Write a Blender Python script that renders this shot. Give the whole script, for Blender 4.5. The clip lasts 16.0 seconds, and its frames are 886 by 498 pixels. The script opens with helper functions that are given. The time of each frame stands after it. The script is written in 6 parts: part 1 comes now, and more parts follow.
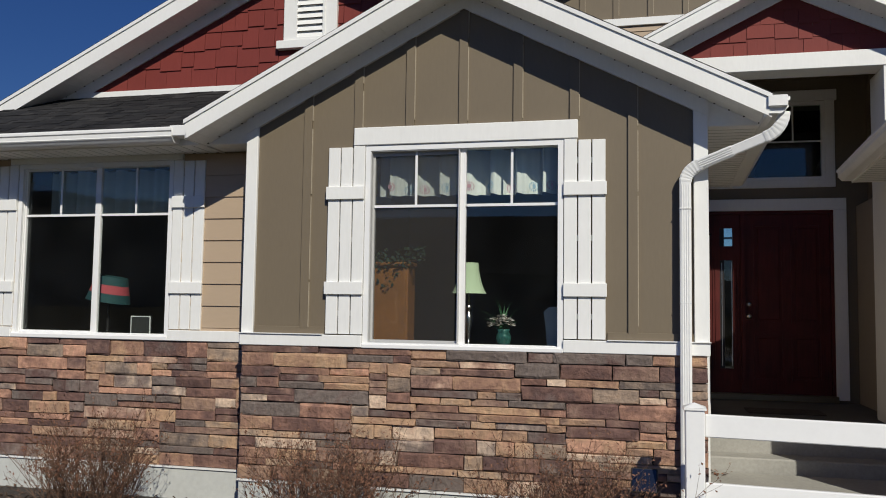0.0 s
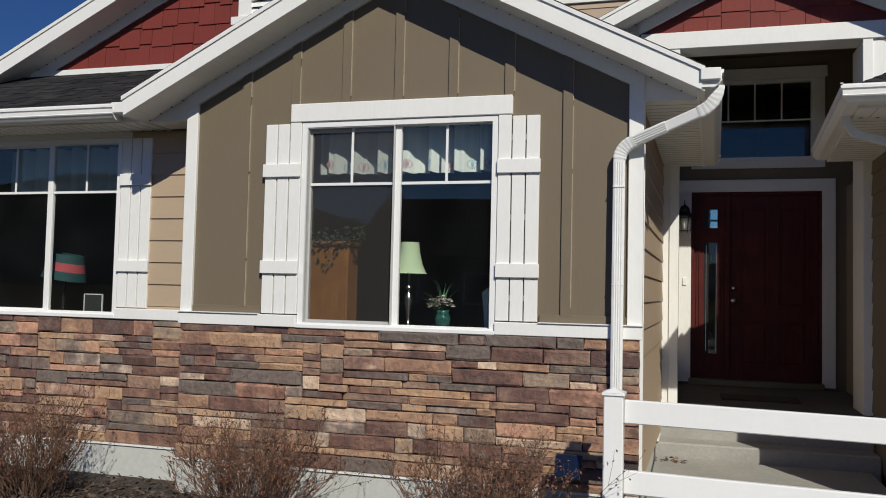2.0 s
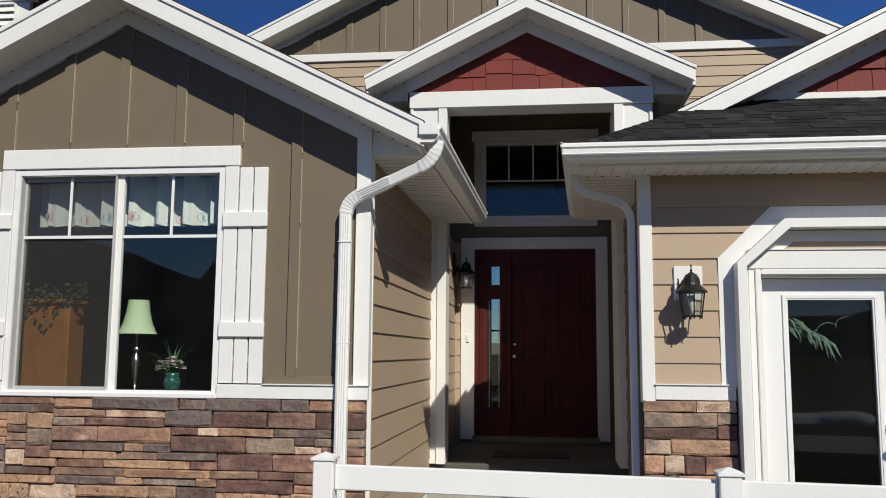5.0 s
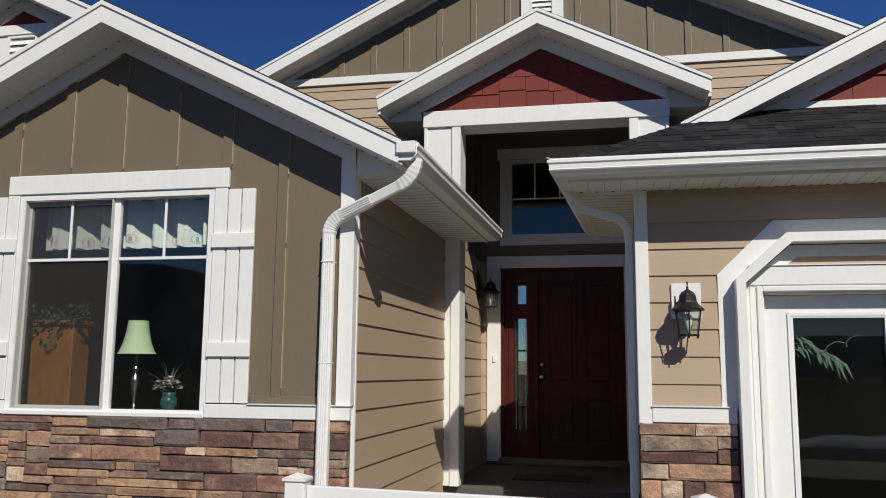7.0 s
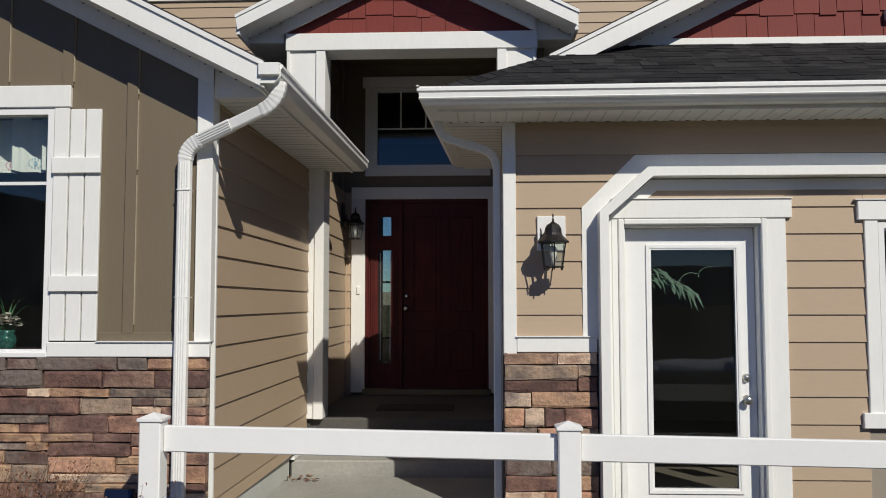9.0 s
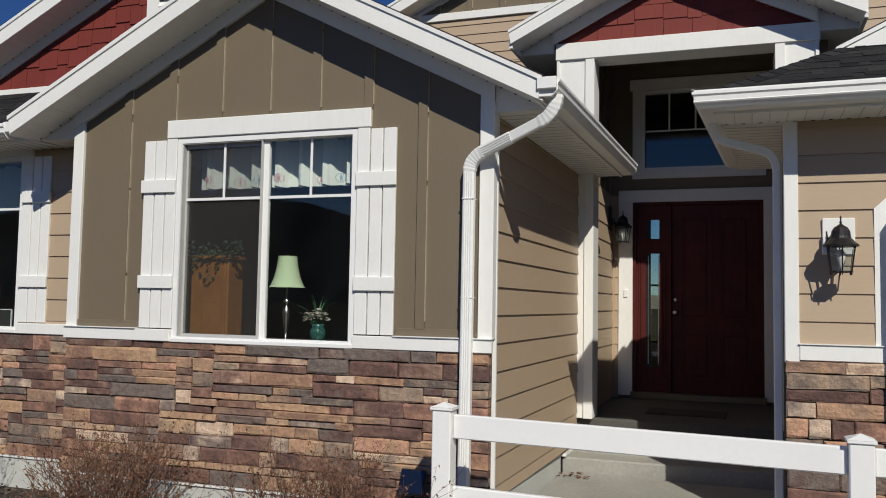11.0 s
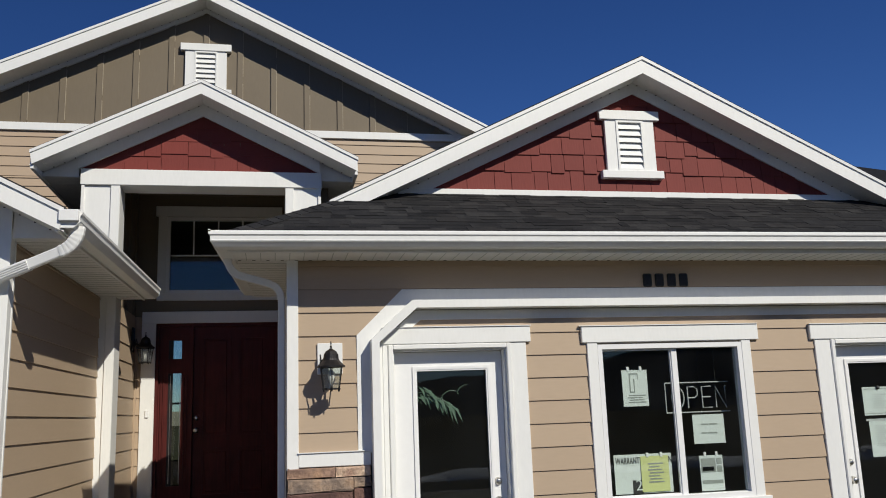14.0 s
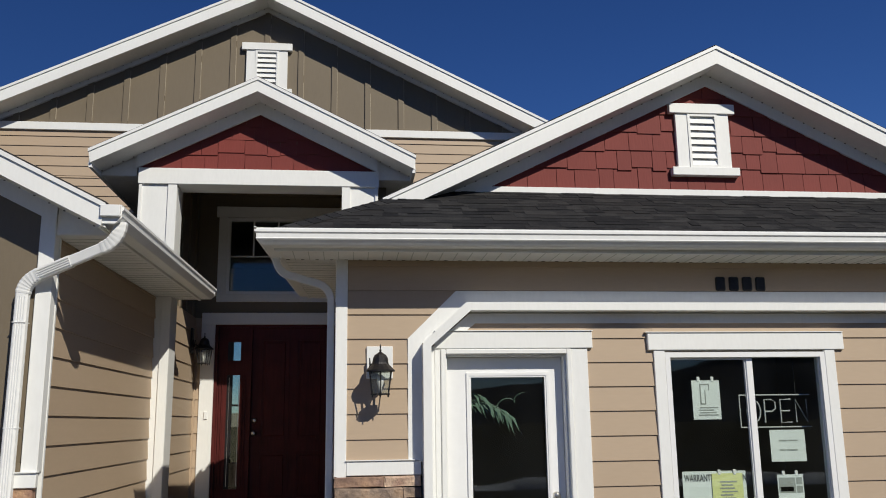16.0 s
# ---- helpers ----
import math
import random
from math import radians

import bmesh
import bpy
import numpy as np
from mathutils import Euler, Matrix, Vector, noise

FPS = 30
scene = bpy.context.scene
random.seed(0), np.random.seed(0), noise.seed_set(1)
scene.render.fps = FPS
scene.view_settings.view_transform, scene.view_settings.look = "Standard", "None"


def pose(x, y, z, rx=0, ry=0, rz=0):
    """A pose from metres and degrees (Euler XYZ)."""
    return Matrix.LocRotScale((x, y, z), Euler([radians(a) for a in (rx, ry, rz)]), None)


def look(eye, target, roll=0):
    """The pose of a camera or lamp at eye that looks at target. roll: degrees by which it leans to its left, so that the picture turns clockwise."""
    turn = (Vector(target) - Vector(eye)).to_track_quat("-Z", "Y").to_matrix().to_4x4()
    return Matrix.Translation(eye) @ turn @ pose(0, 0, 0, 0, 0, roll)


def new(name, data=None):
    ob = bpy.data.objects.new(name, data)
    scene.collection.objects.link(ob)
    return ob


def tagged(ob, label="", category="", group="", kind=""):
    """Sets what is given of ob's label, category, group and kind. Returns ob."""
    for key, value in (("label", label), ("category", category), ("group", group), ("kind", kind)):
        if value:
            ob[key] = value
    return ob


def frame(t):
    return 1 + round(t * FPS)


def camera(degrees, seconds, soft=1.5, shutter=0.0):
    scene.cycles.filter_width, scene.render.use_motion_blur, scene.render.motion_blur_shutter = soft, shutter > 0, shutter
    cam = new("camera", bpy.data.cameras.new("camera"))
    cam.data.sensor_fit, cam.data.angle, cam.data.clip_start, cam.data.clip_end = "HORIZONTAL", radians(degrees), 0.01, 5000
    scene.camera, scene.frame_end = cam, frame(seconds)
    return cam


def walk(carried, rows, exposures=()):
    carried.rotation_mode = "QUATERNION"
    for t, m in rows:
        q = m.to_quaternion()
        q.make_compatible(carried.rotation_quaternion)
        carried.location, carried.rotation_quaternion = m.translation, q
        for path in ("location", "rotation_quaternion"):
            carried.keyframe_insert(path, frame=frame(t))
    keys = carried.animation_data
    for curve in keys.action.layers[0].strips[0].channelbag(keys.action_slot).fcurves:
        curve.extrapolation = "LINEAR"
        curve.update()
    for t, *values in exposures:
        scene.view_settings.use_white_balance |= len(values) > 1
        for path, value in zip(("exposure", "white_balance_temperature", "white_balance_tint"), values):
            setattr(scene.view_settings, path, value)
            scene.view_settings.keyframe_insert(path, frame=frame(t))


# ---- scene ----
cam = camera(55.3, 16.0, soft=1.0)
PATH = [
    (0, (1.328, -5.961, 1.486), (0.852, -4.024, 1.629), 0.8),
    (0.5, (1.446, -5.896, 1.472), (1.009, -3.95, 1.616), 1.7),
    (1, (1.597, -5.734, 1.469), (1.136, -3.794, 1.626), 2.6),
    (1.5, (1.767, -5.651, 1.471), (1.259, -3.722, 1.616), 1.9),
    (2, (2.026, -5.634, 1.485), (1.458, -3.719, 1.585), 1.3),
    (2.5, (2.154, -5.576, 1.48), (1.586, -3.661, 1.578), 1.3),
    (3, (2.213, -5.445, 1.467), (1.651, -3.53, 1.599), 1.1),
    (3.5, (2.331, -5.394, 1.485), (1.743, -3.487, 1.62), -0.3),
    (4, (2.543, -5.399, 1.492), (2.056, -3.467, 1.659), -0.4),
    (4.5, (2.677, -5.368, 1.51), (2.401, -3.398, 1.715), 0.1),
    (4.7, (2.719, -5.327, 1.502), (2.501, -3.352, 1.727), 0.4),
    (6.8, (3.318, -5.111, 1.497), (2.862, -3.184, 1.777), 0.4),
    (7, (3.35, -5.117, 1.503), (2.947, -3.179, 1.791), 0.5),
    (7.5, (3.366, -5.073, 1.51), (3.16, -3.106, 1.813), 0.6),
    (8, (3.349, -5.029, 1.514), (3.29, -3.048, 1.785), -0.3),
    (8.2, (3.352, -5.018, 1.518), (3.324, -3.033, 1.76), -0.6),
    (10.3, (3.174, -4.974, 1.508), (2.79, -3.012, 1.54), 1.0),
    (10.5, (3.175, -5.013, 1.51), (2.72, -3.067, 1.578), 1.1),
    (11, (3.236, -5.213, 1.514), (2.561, -3.334, 1.642), 1.0),
    (11.5, (3.262, -5.412, 1.52), (2.374, -3.63, 1.7), 0.6),
    (12, (3.163, -5.512, 1.539), (2.242, -3.757, 1.806), 1.3),
    (12.5, (3.07, -5.581, 1.542), (2.367, -3.74, 1.885), 1.2),
    (13, (3.138, -5.612, 1.552), (2.815, -3.678, 1.943), 0.1),
    (13.5, (3.282, -5.685, 1.553), (3.351, -3.725, 1.946), -1.1),
    (14, (3.374, -5.799, 1.54), (3.766, -3.875, 1.923), -2.1),
    (14.5, (3.434, -5.763, 1.539), (4.015, -3.89, 1.934), -2.4),
    (15, (3.499, -5.604, 1.531), (4.092, -3.737, 1.932), -1.8),
    (15.5, (3.508, -5.508, 1.552), (3.99, -3.61, 1.958), -1.4),
    (16, (3.565, -5.5, 1.553), (3.785, -3.553, 1.954), -0.8),
]
walk(cam, [(t, look(eye, target, roll)) for t, eye, target, roll in PATH],
     exposures=[(0.0, -0.02), (4.0, -0.02), (4.5, 0.09), (4.7, 0.1), (6.8, 0.0), (10.3, -0.04), (11.5, 0.0), (12.5, 0.05), (14.0, 0.02), (16.0, 0.02)])

# ---- light ----
SUN_DIR = Vector((0.565, -1.0, 0.88)).normalized()
world = bpy.data.worlds.new("sky")
scene.world = world
world.use_nodes = True
_wn = world.node_tree.nodes
_sky = _wn.new("ShaderNodeTexSky")
_sky.sky_type = "NISHITA"
_sky.sun_disc = False
_sky.sun_elevation = math.asin(SUN_DIR.z)
_sky.sun_rotation = -math.atan2(SUN_DIR.x, SUN_DIR.y)
_sky.altitude = 1200
_sky.air_density = 1.0
_sky.dust_density = 0.0
_sky.ozone_density = 7.0
_wn["Background"].inputs["Strength"].default_value = 0.060
_deep = _wn.new("ShaderNodeHueSaturation")     # clear mountain air: a deeper blue
_deep.inputs["Hue"].default_value = 0.514
_deep.inputs["Saturation"].default_value = 1.16
_deep.inputs["Value"].default_value = 1.0
world.node_tree.links.new(_sky.outputs["Color"], _deep.inputs["Color"])
world.node_tree.links.new(_deep.outputs["Color"], _wn["Background"].inputs["Color"])
_sl = bpy.data.lights.new("sun", "SUN")
_sl.energy = 3.95
_sl.angle = radians(0.5)
_sl.color = (1.0, 0.955, 0.845)
sun = new("sun", _sl)
sun.matrix_world = look(SUN_DIR * 30, (0, 0, 0))


# ---- materials ----
def mat(name, color, rough=0.5, metal=0.0, var=0.08, scale=6.0, fine=60.0, bump=0.15, stretch=(1, 1, 1), rnd=0.0, tint=None, spec=0.5, dist=0.004):
    """Painted or raw surface: broad stains, fine grain with relief, and a change from piece to piece."""
    m = bpy.data.materials.new(name)
    m.use_nodes = True
    nt = m.node_tree
    n, l = nt.nodes, nt.links
    b = n["Principled BSDF"]
    geo = n.new("ShaderNodeNewGeometry")
    mp = n.new("ShaderNodeMapping")
    mp.inputs["Scale"].default_value = stretch
    l.new(geo.outputs["Position"], mp.inputs["Vector"])
    broad = n.new("ShaderNodeTexNoise")
    broad.inputs["Scale"].default_value = scale
    broad.inputs["Detail"].default_value = 3
    l.new(geo.outputs["Position"], broad.inputs["Vector"])
    grain = n.new("ShaderNodeTexNoise")
    grain.inputs["Scale"].default_value = fine
    grain.inputs["Detail"].default_value = 4
    l.new(mp.outputs["Vector"], grain.inputs["Vector"])
    add = n.new("ShaderNodeMath")
    add.operation = "ADD"
    l.new(broad.outputs["Fac"], add.inputs[0])
    l.new(grain.outputs["Fac"], add.inputs[1])
    info = n.new("ShaderNodeObjectInfo")
    rmul = n.new("ShaderNodeMath")
    rmul.operation = "MULTIPLY_ADD"
    rmul.inputs[1].default_value = rnd
    l.new(info.outputs["Random"], rmul.inputs[0])
    l.new(add.outputs[0], rmul.inputs[2])
    ramp = n.new("ShaderNodeMapRange")
    ramp.inputs["From Min"].default_value = 0.6 + rnd * 0.1
    ramp.inputs["From Max"].default_value = 1.4 + rnd * 0.9
    l.new(rmul.outputs[0], ramp.inputs["Value"])
    mix = n.new("ShaderNodeMix")
    mix.data_type = "RGBA"
    t = tint or color
    mix.inputs["A"].default_value = (*[c * (1 - var) for c in t], 1)
    mix.inputs["B"].default_value = (*[min(1, c * (1 + var)) for c in color], 1)
    l.new(ramp.outputs["Result"], mix.inputs["Factor"])
    l.new(mix.outputs["Result"], b.inputs["Base Color"])
    b.inputs["Roughness"].default_value = rough
    b.inputs["Metallic"].default_value = metal
    b.inputs["Specular IOR Level"].default_value = spec
    bp = n.new("ShaderNodeBump")
    bp.inputs["Strength"].default_value = bump
    bp.inputs["Distance"].default_value = dist
    l.new(grain.outputs["Fac"], bp.inputs["Height"])
    l.new(bp.outputs["Normal"], b.inputs["Normal"])
    return m


def ramp_mat(name, stops, rough=0.85, bump=1.0, fine=16.0, mixin=0.16, dist=0.03, lift=1.0, blend=9.0):
    """Cast stone or shingle: each piece takes its own colour from the ramp, mottled by noise."""
    m = bpy.data.materials.new(name)
    m.use_nodes = True
    nt = m.node_tree
    n, l = nt.nodes, nt.links
    b = n["Principled BSDF"]
    geo = n.new("ShaderNodeNewGeometry")
    info = n.new("ShaderNodeObjectInfo")
    mott = n.new("ShaderNodeTexNoise")
    mott.inputs["Scale"].default_value = blend
    mott.inputs["Detail"].default_value = 5
    l.new(geo.outputs["Position"], mott.inputs["Vector"])
    grain = n.new("ShaderNodeTexNoise")
    grain.inputs["Scale"].default_value = fine
    grain.inputs["Detail"].default_value = 8
    grain.inputs["Roughness"].default_value = 0.65
    l.new(geo.outputs["Position"], grain.inputs["Vector"])
    sub = n.new("ShaderNodeMath")
    sub.operation = "SUBTRACT"
    sub.inputs[1].default_value = 0.5
    l.new(mott.outputs["Fac"], sub.inputs[0])
    ma = n.new("ShaderNodeMath")
    ma.operation = "MULTIPLY_ADD"
    ma.inputs[1].default_value = mixin
    l.new(sub.outputs[0], ma.inputs[0])
    pick = n.new("ShaderNodeMath")
    pick.operation = "ADD"
    l.new(info.outputs["Random"], pick.inputs[0])
    l.new(geo.outputs["Random Per Island"], pick.inputs[1])
    fr = n.new("ShaderNodeMath")
    fr.operation = "FRACT"
    l.new(pick.outputs[0], fr.inputs[0])
    l.new(fr.outputs[0], ma.inputs[2])
    cr = n.new("ShaderNodeValToRGB")
    e = cr.color_ramp.elements
    for i, c in enumerate(stops):
        p = i / (len(stops) - 1)
        if i < 2:
            el = e[i]
            el.position = p
        else:
            el = e.new(p)
        el.color = (*c, 1)
    for i, el in enumerate(sorted(e, key=lambda q: q.position)):
        el.color = (*stops[min(i, len(stops) - 1)], 1)
    l.new(ma.outputs[0], cr.inputs["Fac"])
    dark = n.new("ShaderNodeMapRange")
    dark.inputs["From Min"].default_value = 0.3
    dark.inputs["From Max"].default_value = 0.7
    dark.inputs["To Min"].default_value = 0.90 * lift
    dark.inputs["To Max"].default_value = 1.52 * lift
    l.new(grain.outputs["Fac"], dark.inputs["Value"])
    mul = n.new("ShaderNodeVectorMath")
    mul.operation = "SCALE"
    l.new(cr.outputs["Color"], mul.inputs[0])
    l.new(dark.outputs["Result"], mul.inputs["Scale"])
    l.new(mul.outputs["Vector"], b.inputs["Base Color"])
    b.inputs["Roughness"].default_value = rough
    b.inputs["Specular IOR Level"].default_value = 0.25
    bp = n.new("ShaderNodeBump")
    bp.inputs["Strength"].default_value = bump
    bp.inputs["Distance"].default_value = dist
    l.new(grain.outputs["Fac"], bp.inputs["Height"])
    l.new(bp.outputs["Normal"], b.inputs["Normal"])
    return m


def glass_mat(name, tint=0.5, gloss=0.015, f0=0.045, haze=0.007):
    """Window glass: a clear tinted pane with a mirror coat that grows towards grazing."""
    m = bpy.data.materials.new(name)
    m.use_nodes = True
    n, l = m.node_tree.nodes, m.node_tree.links
    n.remove(n["Principled BSDF"])
    tr = n.new("ShaderNodeBsdfTransparent")
    tr.inputs["Color"].default_value = (tint * 0.95, tint, tint * 0.98, 1)
    gl = n.new("ShaderNodeBsdfGlossy")
    gl.inputs["Roughness"].default_value = gloss
    lw = n.new("ShaderNodeLayerWeight")
    lw.inputs["Blend"].default_value = 0.5
    pw = n.new("ShaderNodeMath")
    pw.operation = "POWER"
    pw.inputs[1].default_value = 5.0
    l.new(lw.outputs["Facing"], pw.inputs[0])
    fr = n.new("ShaderNodeMath")
    fr.operation = "MULTIPLY_ADD"
    fr.inputs[1].default_value = 1 - f0
    fr.inputs[2].default_value = f0
    l.new(pw.outputs[0], fr.inputs[0])
    geo = n.new("ShaderNodeNewGeometry")
    wob = n.new("ShaderNodeTexNoise")
    wob.inputs["Scale"].default_value = 1.6
    l.new(geo.outputs["Position"], wob.inputs["Vector"])
    bp = n.new("ShaderNodeBump")
    bp.inputs["Strength"].default_value = 0.04
    bp.inputs["Distance"].default_value = 0.02
    l.new(wob.outputs["Fac"], bp.inputs["Height"])
    l.new(bp.outputs["Normal"], gl.inputs["Normal"])
    mx = n.new("ShaderNodeMixShader")
    l.new(fr.outputs[0], mx.inputs["Fac"])
    l.new(tr.outputs[0], mx.inputs[1])
    l.new(gl.outputs[0], mx.inputs[2])
    # painted haze for the faint reflections that lighten dark glass, thicker in smears
    du = n.new("ShaderNodeBsdfDiffuse")
    du.inputs["Color"].default_value = (0.56, 0.59, 0.64, 1)
    sm = n.new("ShaderNodeTexNoise")
    sm.inputs["Scale"].default_value = 2.2
    sm.inputs["Detail"].default_value = 4
    l.new(geo.outputs["Position"], sm.inputs["Vector"])
    amt = n.new("ShaderNodeMapRange")
    amt.inputs["From Min"].default_value = 0.35
    amt.inputs["From Max"].default_value = 0.75
    amt.inputs["To Min"].default_value = haze * 0.21
    amt.inputs["To Max"].default_value = haze
    l.new(sm.outputs["Fac"], amt.inputs["Value"])
    dm = n.new("ShaderNodeMixShader")
    l.new(amt.outputs["Result"], dm.inputs["Fac"])
    l.new(mx.outputs[0], dm.inputs[1])
    l.new(du.outputs[0], dm.inputs[2])
    l.new(dm.outputs[0], n["Material Output"].inputs["Surface"])
    return m


def screen_mat():
    """Woven insect mesh: mostly open, partly grey thread."""
    m = bpy.data.materials.new("insect_mesh")
    m.use_nodes = True
    n, l = m.node_tree.nodes, m.node_tree.links
    tr = n.new("ShaderNodeBsdfTransparent")
    b = n["Principled BSDF"]
    b.inputs["Base Color"].default_value = (0.085, 0.078, 0.070, 1)
    b.inputs["Roughness"].default_value = 0.6
    mx = n.new("ShaderNodeMixShader")
    mx.inputs["Fac"].default_value = 0.15
    l.new(tr.outputs[0], mx.inputs[1])
    l.new(b.outputs[0], mx.inputs[2])
    l.new(mx.outputs[0], n["Material Output"].inputs["Surface"])
    return m


M_MESH = screen_mat()
M_WHITE = mat("white_trim_paint", (0.80, 0.80, 0.775), 0.5, var=0.04, scale=3, fine=45, bump=0.12, stretch=(1, 1, 0.25))
M_VINYL = mat("white_vinyl", (0.82, 0.82, 0.81), 0.35, var=0.025, scale=4, fine=30, bump=0.04)
M_ALU = mat("white_aluminium", (0.80, 0.80, 0.78), 0.38, var=0.05, scale=5, fine=25, bump=0.05)
M_SOFFIT = mat("white_soffit_vinyl", (0.79, 0.785, 0.76), 0.5, var=0.05, scale=4, fine=30, bump=0.05)
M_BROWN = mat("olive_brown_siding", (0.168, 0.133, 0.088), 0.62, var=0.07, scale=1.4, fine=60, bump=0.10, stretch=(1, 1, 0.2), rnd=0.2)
M_CAULK = mat("pale_caulk", (0.36, 0.31, 0.235), 0.7, var=0.25, scale=8, fine=90)
M_TAN = mat("tan_lap_siding", (0.44, 0.332, 0.23), 0.6, var=0.05, scale=1.5, fine=60, bump=0.08, stretch=(0.2, 0.2, 1), rnd=0.5)
M_RED = mat("barn_red_shake", (0.186, 0.037, 0.030), 0.65, var=0.12, scale=3, fine=60, bump=0.35, stretch=(1, 1, 0.15), rnd=0.8, spec=0.25)
M_MORTAR = mat("dark_mortar", (0.05, 0.043, 0.04), 0.95, var=0.2, bump=0.5)
M_STONE = ramp_mat("ledge_stone", [
    (0.092, 0.055, 0.048), (0.156, 0.088, 0.070), (0.254, 0.148, 0.102), (0.393, 0.251, 0.153), (0.261, 0.193, 0.144), (0.112, 0.089, 0.078),
    (0.145, 0.116, 0.101), (0.097, 0.057, 0.050), (0.184, 0.103, 0.079), (0.415, 0.232, 0.158), (0.329, 0.207, 0.132), (0.228, 0.148, 0.111),
    (0.129, 0.074, 0.062), (0.088, 0.053, 0.048), (0.281, 0.171, 0.127), (0.522, 0.389, 0.284), (0.203, 0.158, 0.134), (0.108, 0.064, 0.056)],
    bump=0.9, fine=30.0, mixin=0.21, dist=0.018, lift=1.08, blend=8.0)
# porch slab concrete: darker than the steps, porch shade put into its colour
M_SLAB = mat("shade_dark_concrete", (0.085, 0.08, 0.073), 0.85, var=0.2, scale=2.5, fine=40, bump=0.3)
M_SHINGLE = ramp_mat("charcoal_shingle", [(0.008, 0.008, 0.009), (0.015, 0.015, 0.016), (0.028, 0.027, 0.027), (0.012, 0.012, 0.013), (0.020, 0.019, 0.019)], 0.95, 0.8, 70.0, mixin=0.5, dist=0.005)
M_CONCRETE = mat("grey_concrete", (0.33, 0.322, 0.292), 0.85, var=0.16, scale=2.5, fine=40, bump=0.3)
M_FOUND = mat("painted_foundation", (0.52, 0.53, 0.50), 0.85, var=0.10, scale=3, fine=30, bump=0.25)
M_GLASS = glass_mat("window_glass", 0.90)
M_DGLASS = glass_mat("door_glass", 0.90)
M_SCREEN = mat("insect_screen_frame", (0.46, 0.46, 0.45), 0.45, var=0.06)
M_BLACK = mat("weathered_black_metal", (0.022, 0.020, 0.020), 0.45, metal=0.4, var=0.3, scale=20, fine=80, bump=0.3)
M_NICKEL = mat("satin_nickel", (0.62, 0.60, 0.56), 0.28, metal=1.0, var=0.05)
M_BRASS = mat("aged_brass", (0.28, 0.22, 0.13), 0.40, metal=1.0, var=0.1)
M_DOOR = mat("mahogany_stain", (0.080, 0.0130, 0.011), 0.5, var=0.35, scale=4, fine=55, bump=0.2, stretch=(1, 1, 0.06), spec=0.25)
M_OAK = mat("honey_oak", (0.35, 0.14, 0.04), 0.45, var=0.25, scale=5, fine=40, bump=0.15, stretch=(1, 1, 0.08))
M_WALL = mat("interior_paint", (0.30, 0.26, 0.21), 0.8, var=0.04)
M_FLOOR = mat("interior_carpet", (0.14, 0.11, 0.085), 0.95, var=0.1)
M_GRASS = mat("dormant_lawn", (0.055, 0.049, 0.029), 1.0, var=0.4, scale=0.6, fine=30, bump=0.8, spec=0.0)
M_MULCH = mat("dark_bark_mulch", (0.05, 0.039, 0.031), 0.95, var=0.5, scale=12, fine=60, bump=1.0, dist=0.02)
M_DKWALL = mat("dark_house_siding", (0.07, 0.065, 0.06), 0.8, var=0.1, stretch=(0.1, 0.1, 1))
M_HILL = mat("far_hills", (0.20, 0.17, 0.135), 1.0, var=0.3, scale=0.01, fine=0.05, bump=0.0)


# ---- building helpers ----
def box(bm, x0, y0, z0, x1, y1, z1, bevel=0.0):
    vs = [bm.verts.new(p) for p in ((x0, y0, z0), (x1, y0, z0), (x1, y1, z0), (x0, y1, z0), (x0, y0, z1), (x1, y0, z1), (x1, y1, z1), (x0, y1, z1))]
    fs = [bm.faces.new([vs[i] for i in f]) for f in ((0, 3, 2, 1), (4, 5, 6, 7), (0, 1, 5, 4), (1, 2, 6, 5), (2, 3, 7, 6), (3, 0, 4, 7))]
    if bevel:
        es = list({e for f in fs for e in f.edges})
        bmesh.ops.bevel(bm, geom=es, offset=bevel, segments=1, affect="EDGES", profile=0.5)


def prism(bm, pts, d0, d1, axis="y"):
    """A polygon of (a, b) drawn out from d0 to d1 along the axis. a, b: x, z for y; y, z for x; x, y for z."""
    def p3(a, b, d):
        return (a, d, b) if axis == "y" else ((d, a, b) if axis == "x" else (a, b, d))
    lo = [bm.verts.new(p3(a, b, d0)) for a, b in pts]
    hi = [bm.verts.new(p3(a, b, d1)) for a, b in pts]
    k = len(pts)
    bm.faces.new(lo)
    bm.faces.new(hi[::-1])
    for i in range(k):
        bm.faces.new((lo[i], hi[i], hi[(i + 1) % k], lo[(i + 1) % k]))


def slab(bm, plan, zf, thick):
    """A roof plane: plan polygon of (x, y), top at zf(x, y), thickness straight down."""
    hi = [bm.verts.new((x, y, zf(x, y))) for x, y in plan]
    lo = [bm.verts.new((x, y, zf(x, y) - thick)) for x, y in plan]
    k = len(plan)
    bm.faces.new(hi)
    bm.faces.new(lo[::-1])
    for i in range(k):
        bm.faces.new((hi[i], lo[i], lo[(i + 1) % k], hi[(i + 1) % k]))


def lathe(bm, prof, cx, cy, seg=20, cap=True):
    """A turned shape: profile of (radius, z) about the upright through (cx, cy)."""
    rings = []
    for r, z in prof:
        rings.append([bm.verts.new((cx + r * math.cos(2 * math.pi * i / seg), cy + r * math.sin(2 * math.pi * i / seg), z)) for i in range(seg)])
    for a, b in zip(rings, rings[1:]):
        for i in range(seg):
            bm.faces.new((a[i], a[(i + 1) % seg], b[(i + 1) % seg], b[i]))
    if cap:
        bm.faces.new(rings[0][::-1])
        bm.faces.new(rings[-1])


